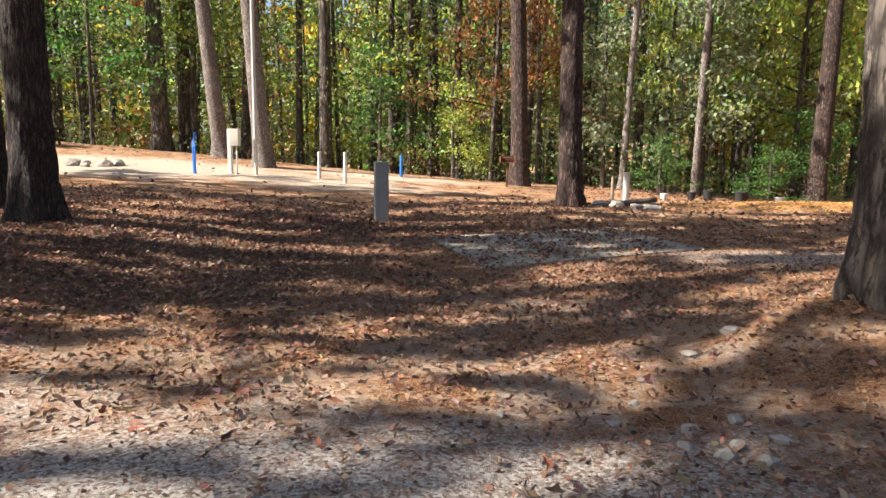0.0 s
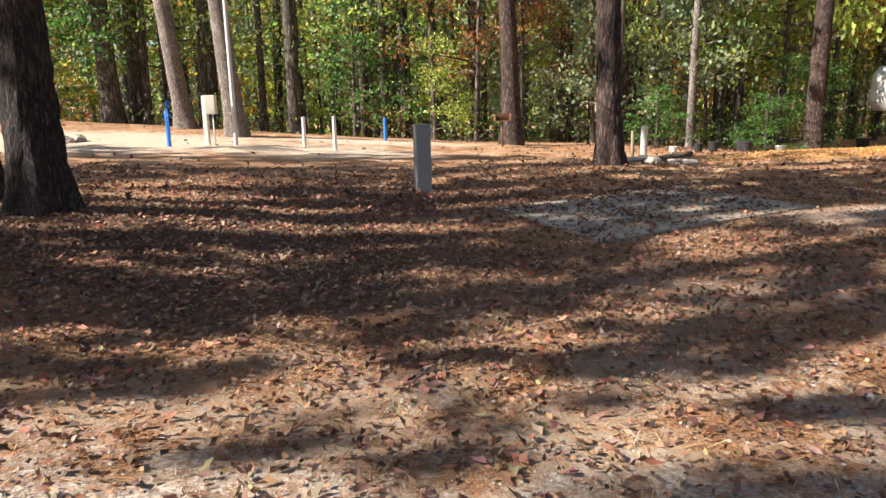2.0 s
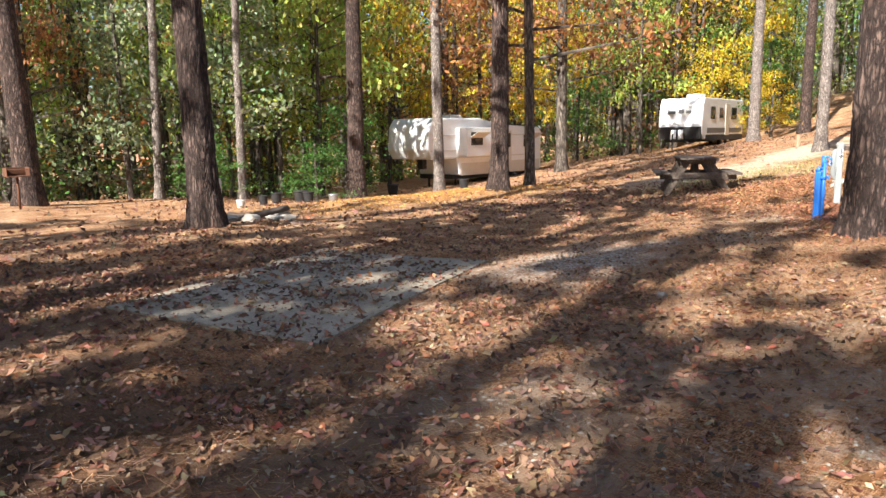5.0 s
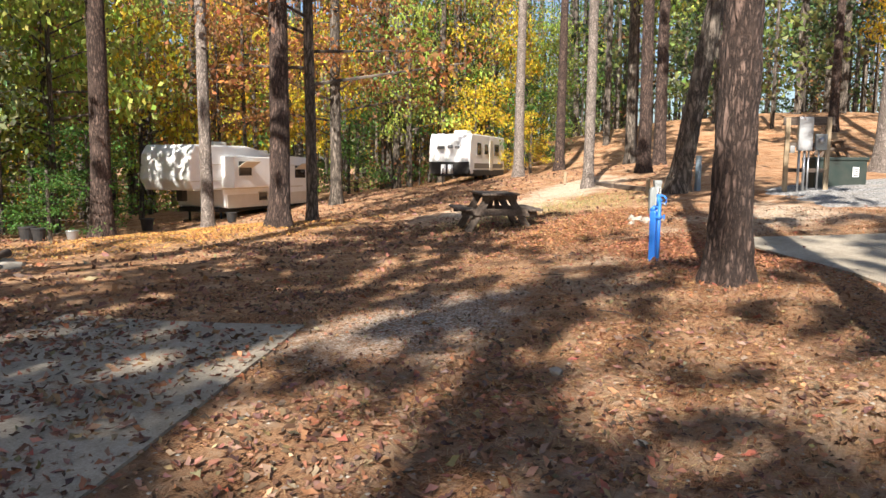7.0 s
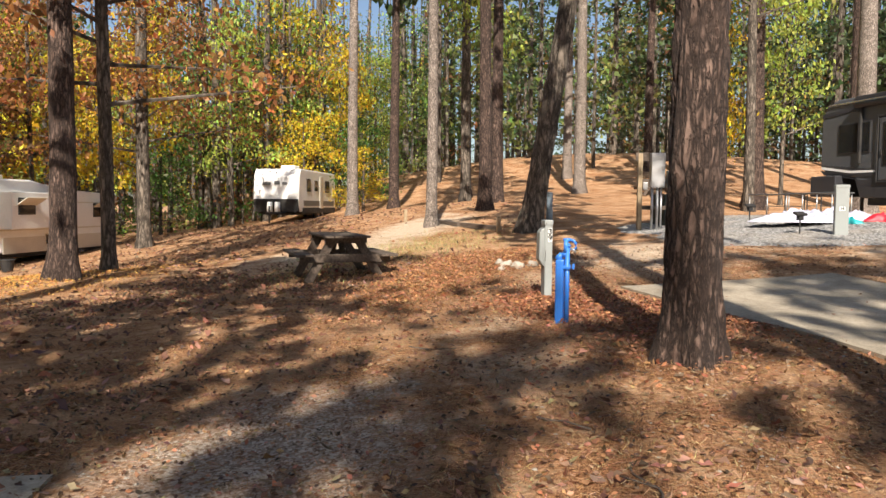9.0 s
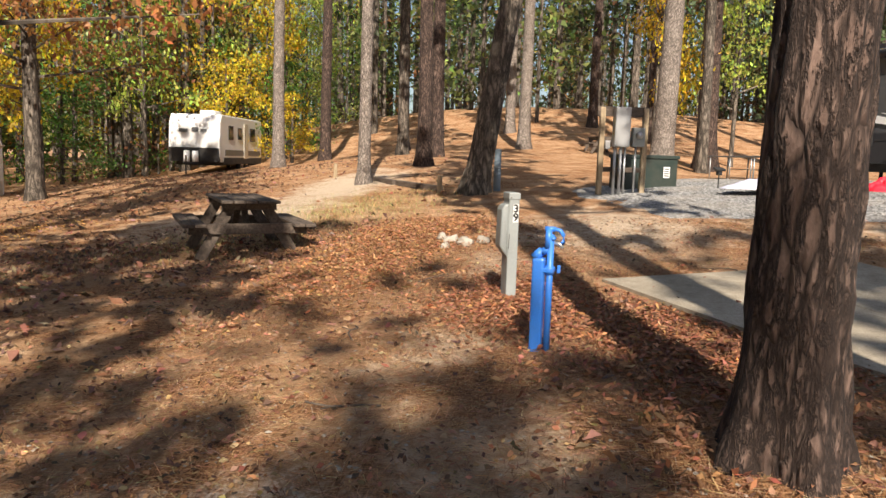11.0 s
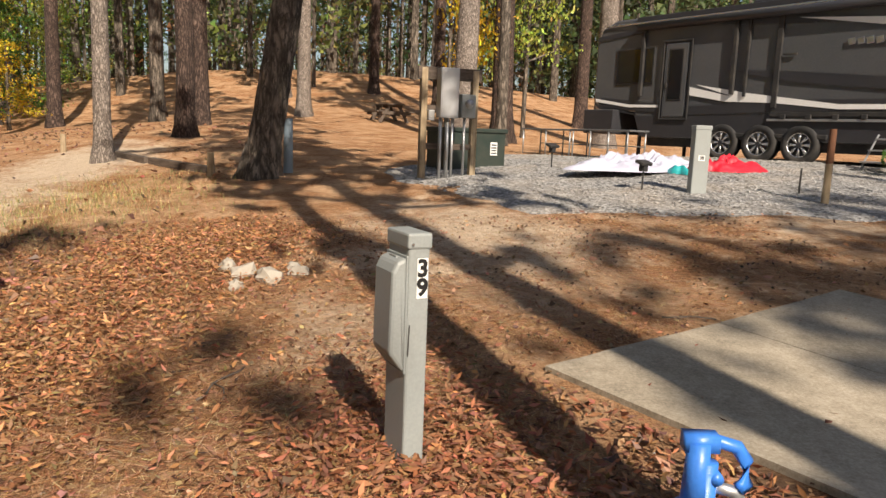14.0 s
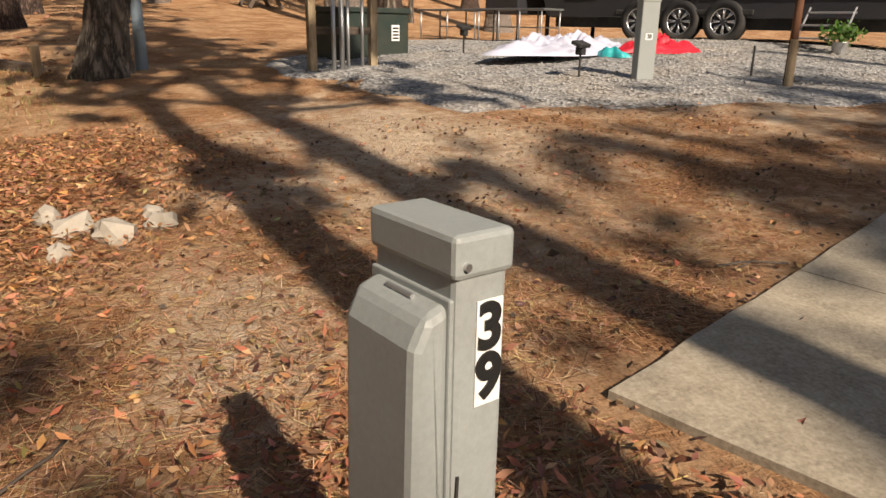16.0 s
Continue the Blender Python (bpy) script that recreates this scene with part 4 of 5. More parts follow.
def grill(x, y, turn=0):
    th = thing("park_grill", pose(x, y, height(x, y) - 0.05, 0, 0, turn), "rusty steel park grill on a post", "grill")
    part("post", rods(((0, 0, 0), (0, 0, 0.85), 0.03, 0.03, 10)), RUST, th, 0, True)
    part("firebox", boxes(((0, 0, 0.88), (0.5, 0.38, 0.02)), ((0, 0.19, 0.98), (0.5, 0.02, 0.22)), ((-0.25, 0, 0.98), (0.02, 0.38, 0.22)), ((0.25, 0, 0.98), (0.02, 0.38, 0.22))), RUST, th, 0.004)
    part("grate", rods(*[((-0.24, -0.17 + 0.045 * k, 1.04), (0.24, -0.17 + 0.045 * k, 1.04), 0.006, 0.006, 6) for k in range(8)]), RUST, th)


grill(2.15, 24.6)


def log(x, y, ln, r, turn, label="charred dark log lying by the fire ring", tilt=0):
    bm = bmesh.new()
    vs = rod(bm, (-ln / 2, 0, 0), (ln / 2, 0, 0), r, r * 0.8, 10)
    bmesh.ops.subdivide_edges(bm, edges=[e for e in bm.edges if e.calc_length() > ln * 0.8], cuts=6)
    for v in bm.verts:
        v.co += Vector((0, 1, 0.6)) * (0.25 * r * noise.noise(v.co * 4 + Vector((x, y, 0))))
    return tagged(finish("log", bm, OLD_WOOD, None, pose(x, y, height(x, y) + r * 0.8, 0, tilt, turn), 0, True), label, "log", "logs")


for k in range(9):
    t = 2 * math.pi * k / 9
    stone(4.1 + 0.62 * math.cos(t), 16.2 + 0.55 * math.sin(t), random.uniform(0.12, 0.2), k, "dark grey stone of a fire ring with ashes", "fire ring stones", 0.5)
log(4.0, 16.0, 1.6, 0.07, 12, tilt=-6), log(4.4, 16.4, 1.3, 0.06, -30, tilt=5), log(3.7, 16.5, 1.1, 0.055, 60)
for k in range(8):
    t = 2 * math.pi * k / 8
    stone(-10.9 + 0.7 * math.cos(t), 22.6 + 0.6 * math.sin(t), random.uniform(0.14, 0.22), k + 20, "dark stone of a fire ring on sand", "fire ring stones")
for k, (x, y, s) in enumerate([(1.33, 3.62, .06), (1.48, 3.40, .055), (1.22, 3.40, .05), (1.38, 3.28, .07), (1.62, 3.75, .07), (1.72, 3.45, .06), (1.55, 3.2, .065), (0.35, 3.9, .05), (0.95, 3.75, .05), (1.15, 4.1, .045), (1.75, 4.9, .07), (2.15, 5.2, .08), (0.7, 4.6, .04), (1.3, 4.5, .04), (3.2, 7.35, .07), (2.4, 6.6, .04)]):
    stone(x, y, s * 0.72, k + 40)
for k, (x, y, s) in enumerate([(11.85, 8.72, .10), (12.02, 8.93, .09), (12.2, 9.08, .075), (11.95, 8.5, .08), (11.72, 8.95, .06), (12.12, 8.55, .06)]):
    stone(x, y, s, k + 60, "pale broken stone beside a heap of leaves", "stones by the leaf heap", 0.8)


def timber(x0, y0, x1, y1, s=0.15):
    bm = bmesh.new()
    a, b = Vector((x0, y0, height(x0, y0) + s * 0.3)), Vector((x1, y1, height(x1, y1) + s * 0.3))
    d = b - a
    box(bm, (0, 0, 0), (d.length, s, s))
    m = Matrix.Translation((a + b) / 2) @ d.to_track_quat("X", "Z").to_matrix().to_4x4()
    return tagged(finish("edging_timber", bm, OLD_WOOD, None, m, 0.015), "weathered landscape timber edging a camp pad", "timber", "edging timbers")


timber(19.6, 10.4, 21.6, 11.9), timber(21.7, 12.0, 23.8, 13.4)


def service_board(x, y, turn):
    """Two posts with rails, a tall metal cabinet, a meter socket and conduits."""
    th = thing("service_board", pose(x, y, height(x, y) - 0.08, 0, 0, turn) @ Matrix.Diagonal((0.74, 0.85, 0.83, 1)), "timber frame carrying grey electrical cabinets and conduits", "electrical board")
    for sx in (-0.6, 0.6):
        part("post", boxes(((sx, 0, 1.1), (0.14, 0.14, 2.25))), POST_WOOD, th, 0.01)
    part("rail", boxes(((0, -0.02, 2.13), (1.5, 0.06, 0.24))), OLD_WOOD, th, 0.008)
    part("rail", boxes(((0.0, -0.02, 1.45), (1.34, 0.05, 0.14))), OLD_WOOD, th, 0.008)
    part("rail", boxes(((0.0, -0.02, 0.72), (1.34, 0.05, 0.12))), OLD_WOOD, th, 0.008)
    part("cabinet", boxes(((-0.12, -0.2, 1.75), (0.42, 0.26, 0.95))), GALV, th, 0.015)
    part("cabinet_door", boxes(((-0.12, -0.335, 1.74), (0.36, 0.012, 0.86))), GALV, th, 0.004)
    part("meter_socket", boxes(((0.36, -0.16, 1.52), (0.34, 0.2, 0.46))), GREY_PAINT, th, 0.02)
    part("meter_glass", rods(((0.36, -0.33, 1.56), (0.36, -0.2, 1.56), 0.085, 0.09, 20)), GALV, th, 0, True)
    part("conduit", rods(((-0.26, -0.18, 0), (-0.26, -0.18, 1.3), 0.04, 0.04, 12), ((-0.1, -0.18, 0), (-0.1, -0.18, 1.3), 0.045, 0.045, 12), ((0.02, -0.18, 0), (0.02, -0.18, 1.3), 0.03, 0.03, 12), ((0.32, -0.14, 0.0), (0.32, -0.14, 1.3), 0.03, 0.03, 12)), GALV, th, 0, True)
    part("small_box", boxes(((-0.45, -0.08, 1.32), (0.14, 0.1, 0.2))), GALV, th, 0.008)


service_board(18.15, 6.4, -78)


def transformer(x, y, turn):
    th = thing("transformer_box", pose(x, y, height(x, y) - 0.03, 0, 0, turn), "dark green metal transformer box with a label on gravel", "transformer")
    part("body", boxes(((0, 0, 0.36), (1.25, 0.8, 0.72))), GREEN_BOX, th, 0.02)
    part("lid", boxes(((0, 0, 0.75), (1.31, 0.86, 0.08))), GREEN_BOX, th, 0.015)
    part("label_plate", boxes(((0.36, -0.404, 0.42), (0.15, 0.004, 0.24))), WHITE_PLAIN, th)
    part("label_bar", boxes(*[((0.36, -0.408, 0.49 - 0.05 * k), (0.11, 0.003, 0.026)) for k in range(4)]), INK, th)


transformer(19.75, 5.8, -68)


# ---------------------------------------------------------------- caravans
def wheel_mesh(th, x, y, r, w, side, lift=0.0):
    """A tyre with a dished alloy rim, lug and spokes."""
    hub = new("wheel")
    hub.parent, hub.matrix_basis = th, pose(x, y, r + lift)
    bm = bmesh.new()
    prof = [(r * 0.62, -w / 2), (r * 0.93, -w / 2), (r, -w * 0.32), (r, w * 0.32), (r * 0.93, w / 2), (r * 0.62, w / 2)]
    n = 28
    rings = [[bm.verts.new((p * math.cos(2 * math.pi * k / n), q, p * math.sin(2 * math.pi * k / n))) for p, q in prof] for k in range(n)]
    for k in range(n):
        for j in range(len(prof)):
            bm.faces.new((rings[k][j], rings[k][(j + 1) % 6], rings[(k + 1) % n][(j + 1) % 6], rings[(k + 1) % n][j]))
    bmesh.ops.recalc_face_normals(bm, faces=bm.faces)
    finish("tyre", bm, BLACK, hub, None, 0, True)
    def rim(bm):
        rod(bm, (0, side * w * 0.1, 0), (0, side * w * 0.14, 0), r * 0.63, r * 0.63, 24)
        rod(bm, (0, side * w * 0.1, 0), (0, side * w * 0.52, 0), r * 0.16, r * 0.12, 12)
    part("rim_back", rim, DARK_GEL, hub)
    def spokes(bm):
        for k in range(8):
            t = 2 * math.pi * k / 8
            for o in (-0.09, 0.09):
                rod(bm, (r * 0.12 * math.cos(t), side * w * 0.42, r * 0.12 * math.sin(t)), (r * 0.62 * math.cos(t + o), side * w * 0.36, r * 0.62 * math.sin(t + o)), r * 0.035, r * 0.05, 6)
        ringpts = [(r * 0.61 * math.cos(2 * math.pi * k / 24), side * w * 0.42, r * 0.61 * math.sin(2 * math.pi * k / 24)) for k in range(25)]
        tube(bm, ringpts, r * 0.04, 6)
    part("rim", spokes, CHROME, hub, 0, True)


def window(th, x, z, w, h, y, side, frame=None):
    part("window_frame", boxes(((x, y + side * 0.012, z), (w + 0.07, 0.03, h + 0.07))), frame or BLACK, th, 0.012)
    part("window_pane", boxes(((x, y + side * 0.026, z), (w, 0.012, h))), GLASS, th, 0.004)


def old_fifth_wheel(m):
    """Local x runs back from the nose, y to its near side negative, z up."""
    th = thing("fifth_wheel_trailer", m, "old white fifth-wheel camper with a raised nose and awnings", "camper trailer", "campers")
    W = 2.4
    part("body", lambda bm: prism(bm, [(0.28, 1.35), (0.0, 1.75), (0.12, 2.75), (0.4, 3.1), (3.6, 3.12), (5.2, 2.85), (8.6, 2.7), (8.75, 2.5), (8.75, 0.6), (2.1, 0.6), (1.95, 1.35)], -W / 2, W / 2), WHITE_GEL, th, 0.06)
    part("lower_skirt", boxes(((5.4, -W / 2 - 0.004, 0.85), (6.4, 0.02, 0.55))), CREAM_GEL, th, 0.006)
    part("trim_strip", boxes(((4.0, -W / 2 - 0.012, 1.38), (7.6, 0.02, 0.05)), ((4.6, -W / 2 - 0.012, 2.35), (7.8, 0.02, 0.04)), ((1.2, -W / 2 - 0.01, 1.7), (2.2, 0.02, 0.035))), CREAM_GEL, th)
    part("slide_out", boxes(((3.4, -W / 2 - 0.3, 2.05), (3.0, 0.62, 1.25))), WHITE_GEL, th, 0.03)
    window(th, 2.6, 2.2, 0.75, 0.5, -W / 2 - 0.61, -1)
    part("window_awning", boxes(((2.6, -W / 2 - 0.82, 2.36), (1.0, 0.5, 0.025), (-32, 0, 0))), CREAM_GEL, th, 0.006)
    part("door", boxes(((5.75, -W / 2 - 0.015, 1.65), (0.68, 0.04, 1.8))), CREAM_GEL, th, 0.015)
    window(th, 5.75, 2.1, 0.42, 0.6, -W / 2 - 0.03, -1)
    window(th, 7.6, 2.05, 0.8, 0.5, -W / 2, -1)
    part("window_awning", boxes(((7.6, -W / 2 - 0.28, 2.3), (1.1, 0.5, 0.025), (-32, 0, 0))), CREAM_GEL, th, 0.006)
    window(th, 4.6, 1.0, 0.6, 0.35, -W / 2 - 0.015, -1, CREAM_GEL)
    part("roof_unit", boxes(((3.2, 0.2, 3.2), (0.8, 0.7, 0.2)), ((6.2, 0.1, 2.92), (0.6, 0.6, 0.2))), CREAM_GEL, th, 0.04)
    part("landing_leg", rods(((2.3, -0.8, 0.0), (2.3, -0.8, 0.75), 0.05, 0.05, 8), ((2.3, 0.8, 0.0), (2.3, 0.8, 0.75), 0.05, 0.05, 8)), BLACK, th)
    part("hitch", boxes(((0.95, 0, 1.15), (0.3, 0.3, 0.5))), BLACK, th, 0.02)
    part("chassis", boxes(((5.2, 0, 0.52), (6.6, 2.0, 0.2))), BLACK, th, 0.01)
    for x in (5.6, 6.5):
        wheel_mesh(th, x, -W / 2 + 0.16, 0.34, 0.22, -1)
    return th


def travel_trailer(m):
    th = thing("travel_trailer", m, "white travel trailer with a dark lower front and stickers", "camper trailer", "campers")
    W = 2.4
    part("body", lambda bm: prism(bm, [(0.0, 1.15), (0.12, 2.35), (0.35, 2.75), (6.6, 2.75), (6.7, 2.6), (6.7, 0.55), (0.3, 0.55), (0.05, 0.8)], -W / 2, W / 2), WHITE_GEL, th, 0.05)
    part("stone_guard", boxes(((0.06, 0, 0.88), (0.2, W - 0.05, 0.66), (0, -4, 0))), BLACK, th, 0.02)
    part("skirt", boxes(((3.6, -W / 2 + 0.01, 0.62), (6.0, 0.06, 0.3))), BLACK, th, 0.01)
    part("stripe", boxes(((3.6, -W / 2 - 0.004, 1.0), (5.6, 0.012, 0.28))), MIDGREY_GEL, th)
    window(th, 1.6, 1.95, 0.6, 0.6, -W / 2, -1), window(th, 2.9, 1.95, 0.5, 0.5, -W / 2, -1), window(th, 5.0, 1.95, 0.8, 0.6, -W / 2, -1)
    part("door", boxes(((3.9, -W / 2 - 0.012, 1.6), (0.62, 0.03, 1.75))), CREAM_GEL, th, 0.012)
    part("sticker", boxes(((0.03, -0.45, 2.0), (0.02, 0.28, 0.14), (0, 6, 0)), ((0.03, -0.05, 2.03), (0.02, 0.3, 0.2), (0, 6, 0)), ((0.03, 0.5, 1.98), (0.02, 0.42, 0.16), (0, 6, 0))), MIDGREY_GEL, th)
    part("air_conditioner", boxes(((2.2, 0, 2.88), (0.9, 0.75, 0.26))), WHITE_GEL, th, 0.06)
    part("tongue", rods(((0.3, -0.6, 0.5), (-1.1, 0, 0.48), 0.05, 0.05, 8), ((0.3, 0.6, 0.5), (-1.1, 0, 0.48), 0.05, 0.05, 8), ((-0.95, 0, 0.0), (-0.95, 0, 0.85), 0.04, 0.04, 8)), BLACK, th)
    part("gas_bottle", rods(((-0.35, -0.2, 0.55), (-0.35, -0.2, 1.05), 0.15, 0.13, 14), ((-0.35, 0.2, 0.55), (-0.35, 0.2, 1.05), 0.15, 0.13, 14)), WHITE_GEL, th, 0, True)
    part("chassis", boxes(((3.4, 0, 0.48), (6.2, 1.9, 0.18))), BLACK, th, 0.01)
    for x in (3.4, 4.25):
        wheel_mesh(th, x, -W / 2 + 0.14, 0.34, 0.22, -1)
    return th


def big_fifth_wheel(m):
    """Local x runs forward along its near side (y = 0 is that side, y positive towards the viewer)."""
    th = thing("fifth_wheel_trailer", m, "large grey and charcoal fifth-wheel camper with swooping stripes", "camper trailer", "campers")
    D = 2.45
    part("body", lambda bm: prism(bm, [(-6.0, 0.75), (-6.0, 3.72), (4.2, 3.68), (4.65, 3.5), (4.8, 3.1), (4.8, 1.72), (4.5, 1.45), (3.45, 1.35), (3.2, 0.75)], -D, 0), SILVER_GEL, th, 0.06)
    part("roof_edge", boxes(((-1.2, 0.02, 3.62), (9.4, 0.06, 0.12))), DARK_GEL, th, 0.015)
    part("awning_tube", rods(((-4.6, 0.10, 3.42), (3.4, 0.10, 3.42), 0.085, 0.085, 14)), DARK_GEL, th, 0, True)
    for ax in (3.25, 0.75, -4.5):
        part("awning_arm", boxes(((ax, 0.06, 2.6), (0.09, 0.08, 1.7))), BLACK, th, 0.01)
    part("lower_band", lambda bm: prism(bm, [(-6.0, 0.78), (-6.0, 1.32), (3.3, 1.28), (4.78, 1.62), (4.6, 1.46), (3.42, 1.33), (3.2, 0.78)], 0.0, 0.018), DARK_GEL, th)
    part("swoosh", lambda bm: prism(bm, [(4.6, 1.75), (1.9, 1.5), (-0.8, 1.62), (-6, 1.6), (-6, 1.42), (-0.8, 1.38), (2.0, 1.3), (4.4, 1.5)], 0.0, 0.024), DARK_GEL, th)
    part("swoosh", lambda bm: prism(bm, [(1.7, 2.0), (0.4, 1.62), (-1.6, 1.42), (-3.8, 1.42), (-3.8, 1.5), (-1.6, 1.52), (0.4, 1.78)], 0.02, 0.032), WHITE_GEL, th)
    part("swoosh", lambda bm: prism(bm, [(1.0, 2.3), (-0.6, 1.98), (-3.2, 1.72), (-6, 1.75), (-6, 1.95), (-3.2, 1.95), (-0.6, 2.2)], 0.02, 0.03), DARK_GEL, th)
    part("swoosh", lambda bm: prism(bm, [(1.2, 3.3), (-1.4, 3.12), (-3.4, 2.85), (-1.6, 3.26), (0.6, 3.45)], 0.02, 0.03), DARK_GEL, th)
    part("nose_stripe", lambda bm: prism(bm, [(4.75, 3.3), (3.3, 3.42), (3.3, 3.3), (4.75, 3.18)], 0.005, 0.022), DARK_GEL, th)
    window(th, 3.5, 2.5, 1.1, 0.82, 0.0, 1)
    part("door", boxes(((2.25, 0.018, 2.12), (0.72, 0.04, 1.86))), DARK_GEL, th, 0.03)
    part("door_leaf", boxes(((2.25, 0.034, 2.12), (0.62, 0.03, 1.74))), SILVER_GEL, th, 0.03)
    window(th, 2.25, 2.25, 0.34, 1.15, 0.035, 1)
    part("door_handle", boxes(((2.5, 0.06, 2.0), (0.06, 0.03, 0.14))), BLACK, th, 0.006)
    part("slide_frame", boxes(((-0.25, 0.03, 2.45), (0.12, 0.07, 2.0)), ((-4.35, 0.03, 2.45), (0.12, 0.07, 2.0)), ((-2.3, 0.03, 3.42), (4.2, 0.07, 0.1)), ((-2.3, 0.03, 1.32), (4.2, 0.07, 0.1))), BLACK, th, 0.012)
    part("swoosh", lambda bm: prism(bm, [(1.85, 1.95), (0.9, 1.74), (-0.2, 1.66), (-0.2, 1.56), (0.9, 1.6), (1.85, 1.76)], 0.02, 0.034), WHITE_GEL, th)
    part("swoosh", lambda bm: prism(bm, [(4.7, 1.72), (3.6, 1.56), (2.7, 1.54), (2.7, 1.48), (3.6, 1.49), (4.7, 1.64)], 0.022, 0.034), WHITE_GEL, th)
    part("swoosh", lambda bm: prism(bm, [(-0.6, 3.28), (-2.4, 3.12), (-3.9, 2.8), (-2.2, 3.0)], 0.022, 0.034), WHITE_GEL, th)
    part("swoosh", lambda bm: prism(bm, [(-2.6, 1.66), (-4.2, 1.5), (-6.0, 1.52), (-6.0, 1.6), (-4.2, 1.62)], 0.026, 0.038), WHITE_GEL, th)
    part("roof_trim", boxes(((-0.6, 0.035, 3.54), (10.2, 0.03, 0.05))), CHROME, th, 0.006)
    part("door_trim", boxes(((1.86, 0.05, 2.12), (0.045, 0.03, 1.86)), ((2.64, 0.05, 2.12), (0.045, 0.03, 1.86)), ((2.25, 0.05, 3.03), (0.8, 0.03, 0.045)), ((2.25, 0.05, 1.2), (0.8, 0.03, 0.045))), BLACK, th, 0.01)
    for k in range(8):
        part("slide_foot", boxes(((-0.5 - 0.54 * k, 0.06, 1.27), (0.12, 0.08, 0.1))), BLACK, th, 0.012)
    part("slide_rail", boxes(((-2.3, 0.05, 1.2), (4.3, 0.05, 0.05))), GALV, th, 0.006)
    part("corner_post", boxes(((0.45, 0.04, 2.55), (0.07, 0.06, 1.7))), BLACK, th, 0.01)
    part("emblem", lambda bm: [box(bm, (-1.7 - 0.17 * k, 0.03, 2.72), (0.13, 0.012, 0.13), (0, 12, 0)) for k in range(7)] and None, CHROME, th, 0.004)
    part("latch", boxes(((-0.5, 0.04, 2.55), (0.3, 0.03, 0.04)), ((-4.0, 0.04, 2.55), (0.3, 0.03, 0.04))), BLACK, th, 0.004)
    part("skylight", boxes(((0.6, -1.2, 3.82), (0.8, 0.7, 0.22)), ((-3.2, -1.2, 3.82), (0.9, 0.8, 0.24))), DARK_GEL, th, 0.05)
    part("chassis", boxes(((-1.2, -1.2, 0.66), (8.6, 2.1, 0.22))), BLACK, th, 0.01)
    part("fender", boxes(((0.0, 0.02, 0.86), (2.9, 0.06, 0.1))), BLACK, th, 0.02)
    part("front_box", boxes(((4.4, -0.4, 1.12), (1.0, 1.3, 0.62))), DARK_GEL, th, 0.03)
    for lx, ly, lt in ((3.4, -0.25, 1.3), (3.4, -2.2, 1.3), (-5.2, -0.2, 0.8)):
        part("landing_leg", rods(((lx, ly, 0.2), (lx, ly, lt), 0.05, 0.05, 8)), BLACK, th)
    for x in (0.9, 0.0, -0.9):
        wheel_mesh(th, x, -0.06, 0.41, 0.26, 1, 0.28)
    part("entry_window", boxes(((-5.2, 0.02, 2.25), (0.7, 0.04, 1.8))), DARK_GEL, th, 0.03)
    return th


def frame_from(x, y, z, fx, fy):
    a = math.degrees(math.atan2(fy, fx))
    return pose(x, y, z, 0, 0, a)


# noses given, local x pointing back along each camper
old_fifth_wheel(frame_from(17.8 + 1.2 * 0.12, 29.5 - 1.2 * 0.99, -0.92, 0.99, 0.12))
travel_trailer(frame_from(33.9 + 1.2 * 0.128, 25.7 - 1.2 * 0.99, 0.5, 0.99, 0.128))
big_fifth_wheel(frame_from(20.91, -0.87, 0.97, 0.88, 0.475))


# ---------------------------------------------------------------- loose things at the stone pad
def heap_of_cloth(name, x, y, rx, ry, h, turn, material, label, seed):
    """A crumpled, deflated sheet lying in folds."""
    bm = bmesh.new()
    n, k = 90, 26
    c = bm.verts.new((0, 0, h * 0.8))
    last = None
    for j in range(1, k + 1):
        ring = []
        for i in range(n):
            t = 2 * math.pi * i / n
            u = j / k
            w = 1 + 0.22 * math.sin(2 * t + seed) + 0.12 * math.sin(5 * t + seed * 2)
            px, py = rx * u * w * math.cos(t), ry * u * w * math.sin(t)
            fold = noise.noise((px * 3.0 + seed, py * 3.5, 0)) * 1.3 + (0.4 - abs(noise.noise((px * 5 + seed, py * 8, seed)))) * 1.3 + noise.noise((px * 16, py * 16, seed)) * 0.3
            z = h * max(0.0, (1 - u ** 2.2)) * (0.75 + 0.7 * fold) + (0.03 + 0.02 * fold) * (u < 0.99)
            ring.append(bm.verts.new((px, py, max(z, 0.0))))
        for i in range(n):
            if last:
                bm.faces.new((last[i], ring[i], ring[(i + 1) % n], last[(i + 1) % n]))
            else:
                bm.faces.new((c, ring[i], ring[(i + 1) % n]))
        last = ring
    return tagged(finish(name, bm, material, None, pose(x, y, height(x, y) + 0.03, 0, 0, turn), 0, True), label, "inflatable")


heap_of_cloth("deflated_inflatable", 18.6, 2.75, 1.55, 0.75, 0.2, 118, WHITE_FILM, "deflated white nylon yard inflatable lying in folds", 1.0)
heap_of_cloth("deflated_inflatable", 18.3, 1.35, 0.85, 0.36, 0.17, 110, RED_FILM, "deflated red nylon yard inflatable lying in folds", 4.0)
heap_of_cloth("deflated_inflatable", 17.75, 2.45, 0.24, 0.14, 0.1, 20, TEAL_FILM, "small crumpled teal nylon piece beside the white one", 7.0)


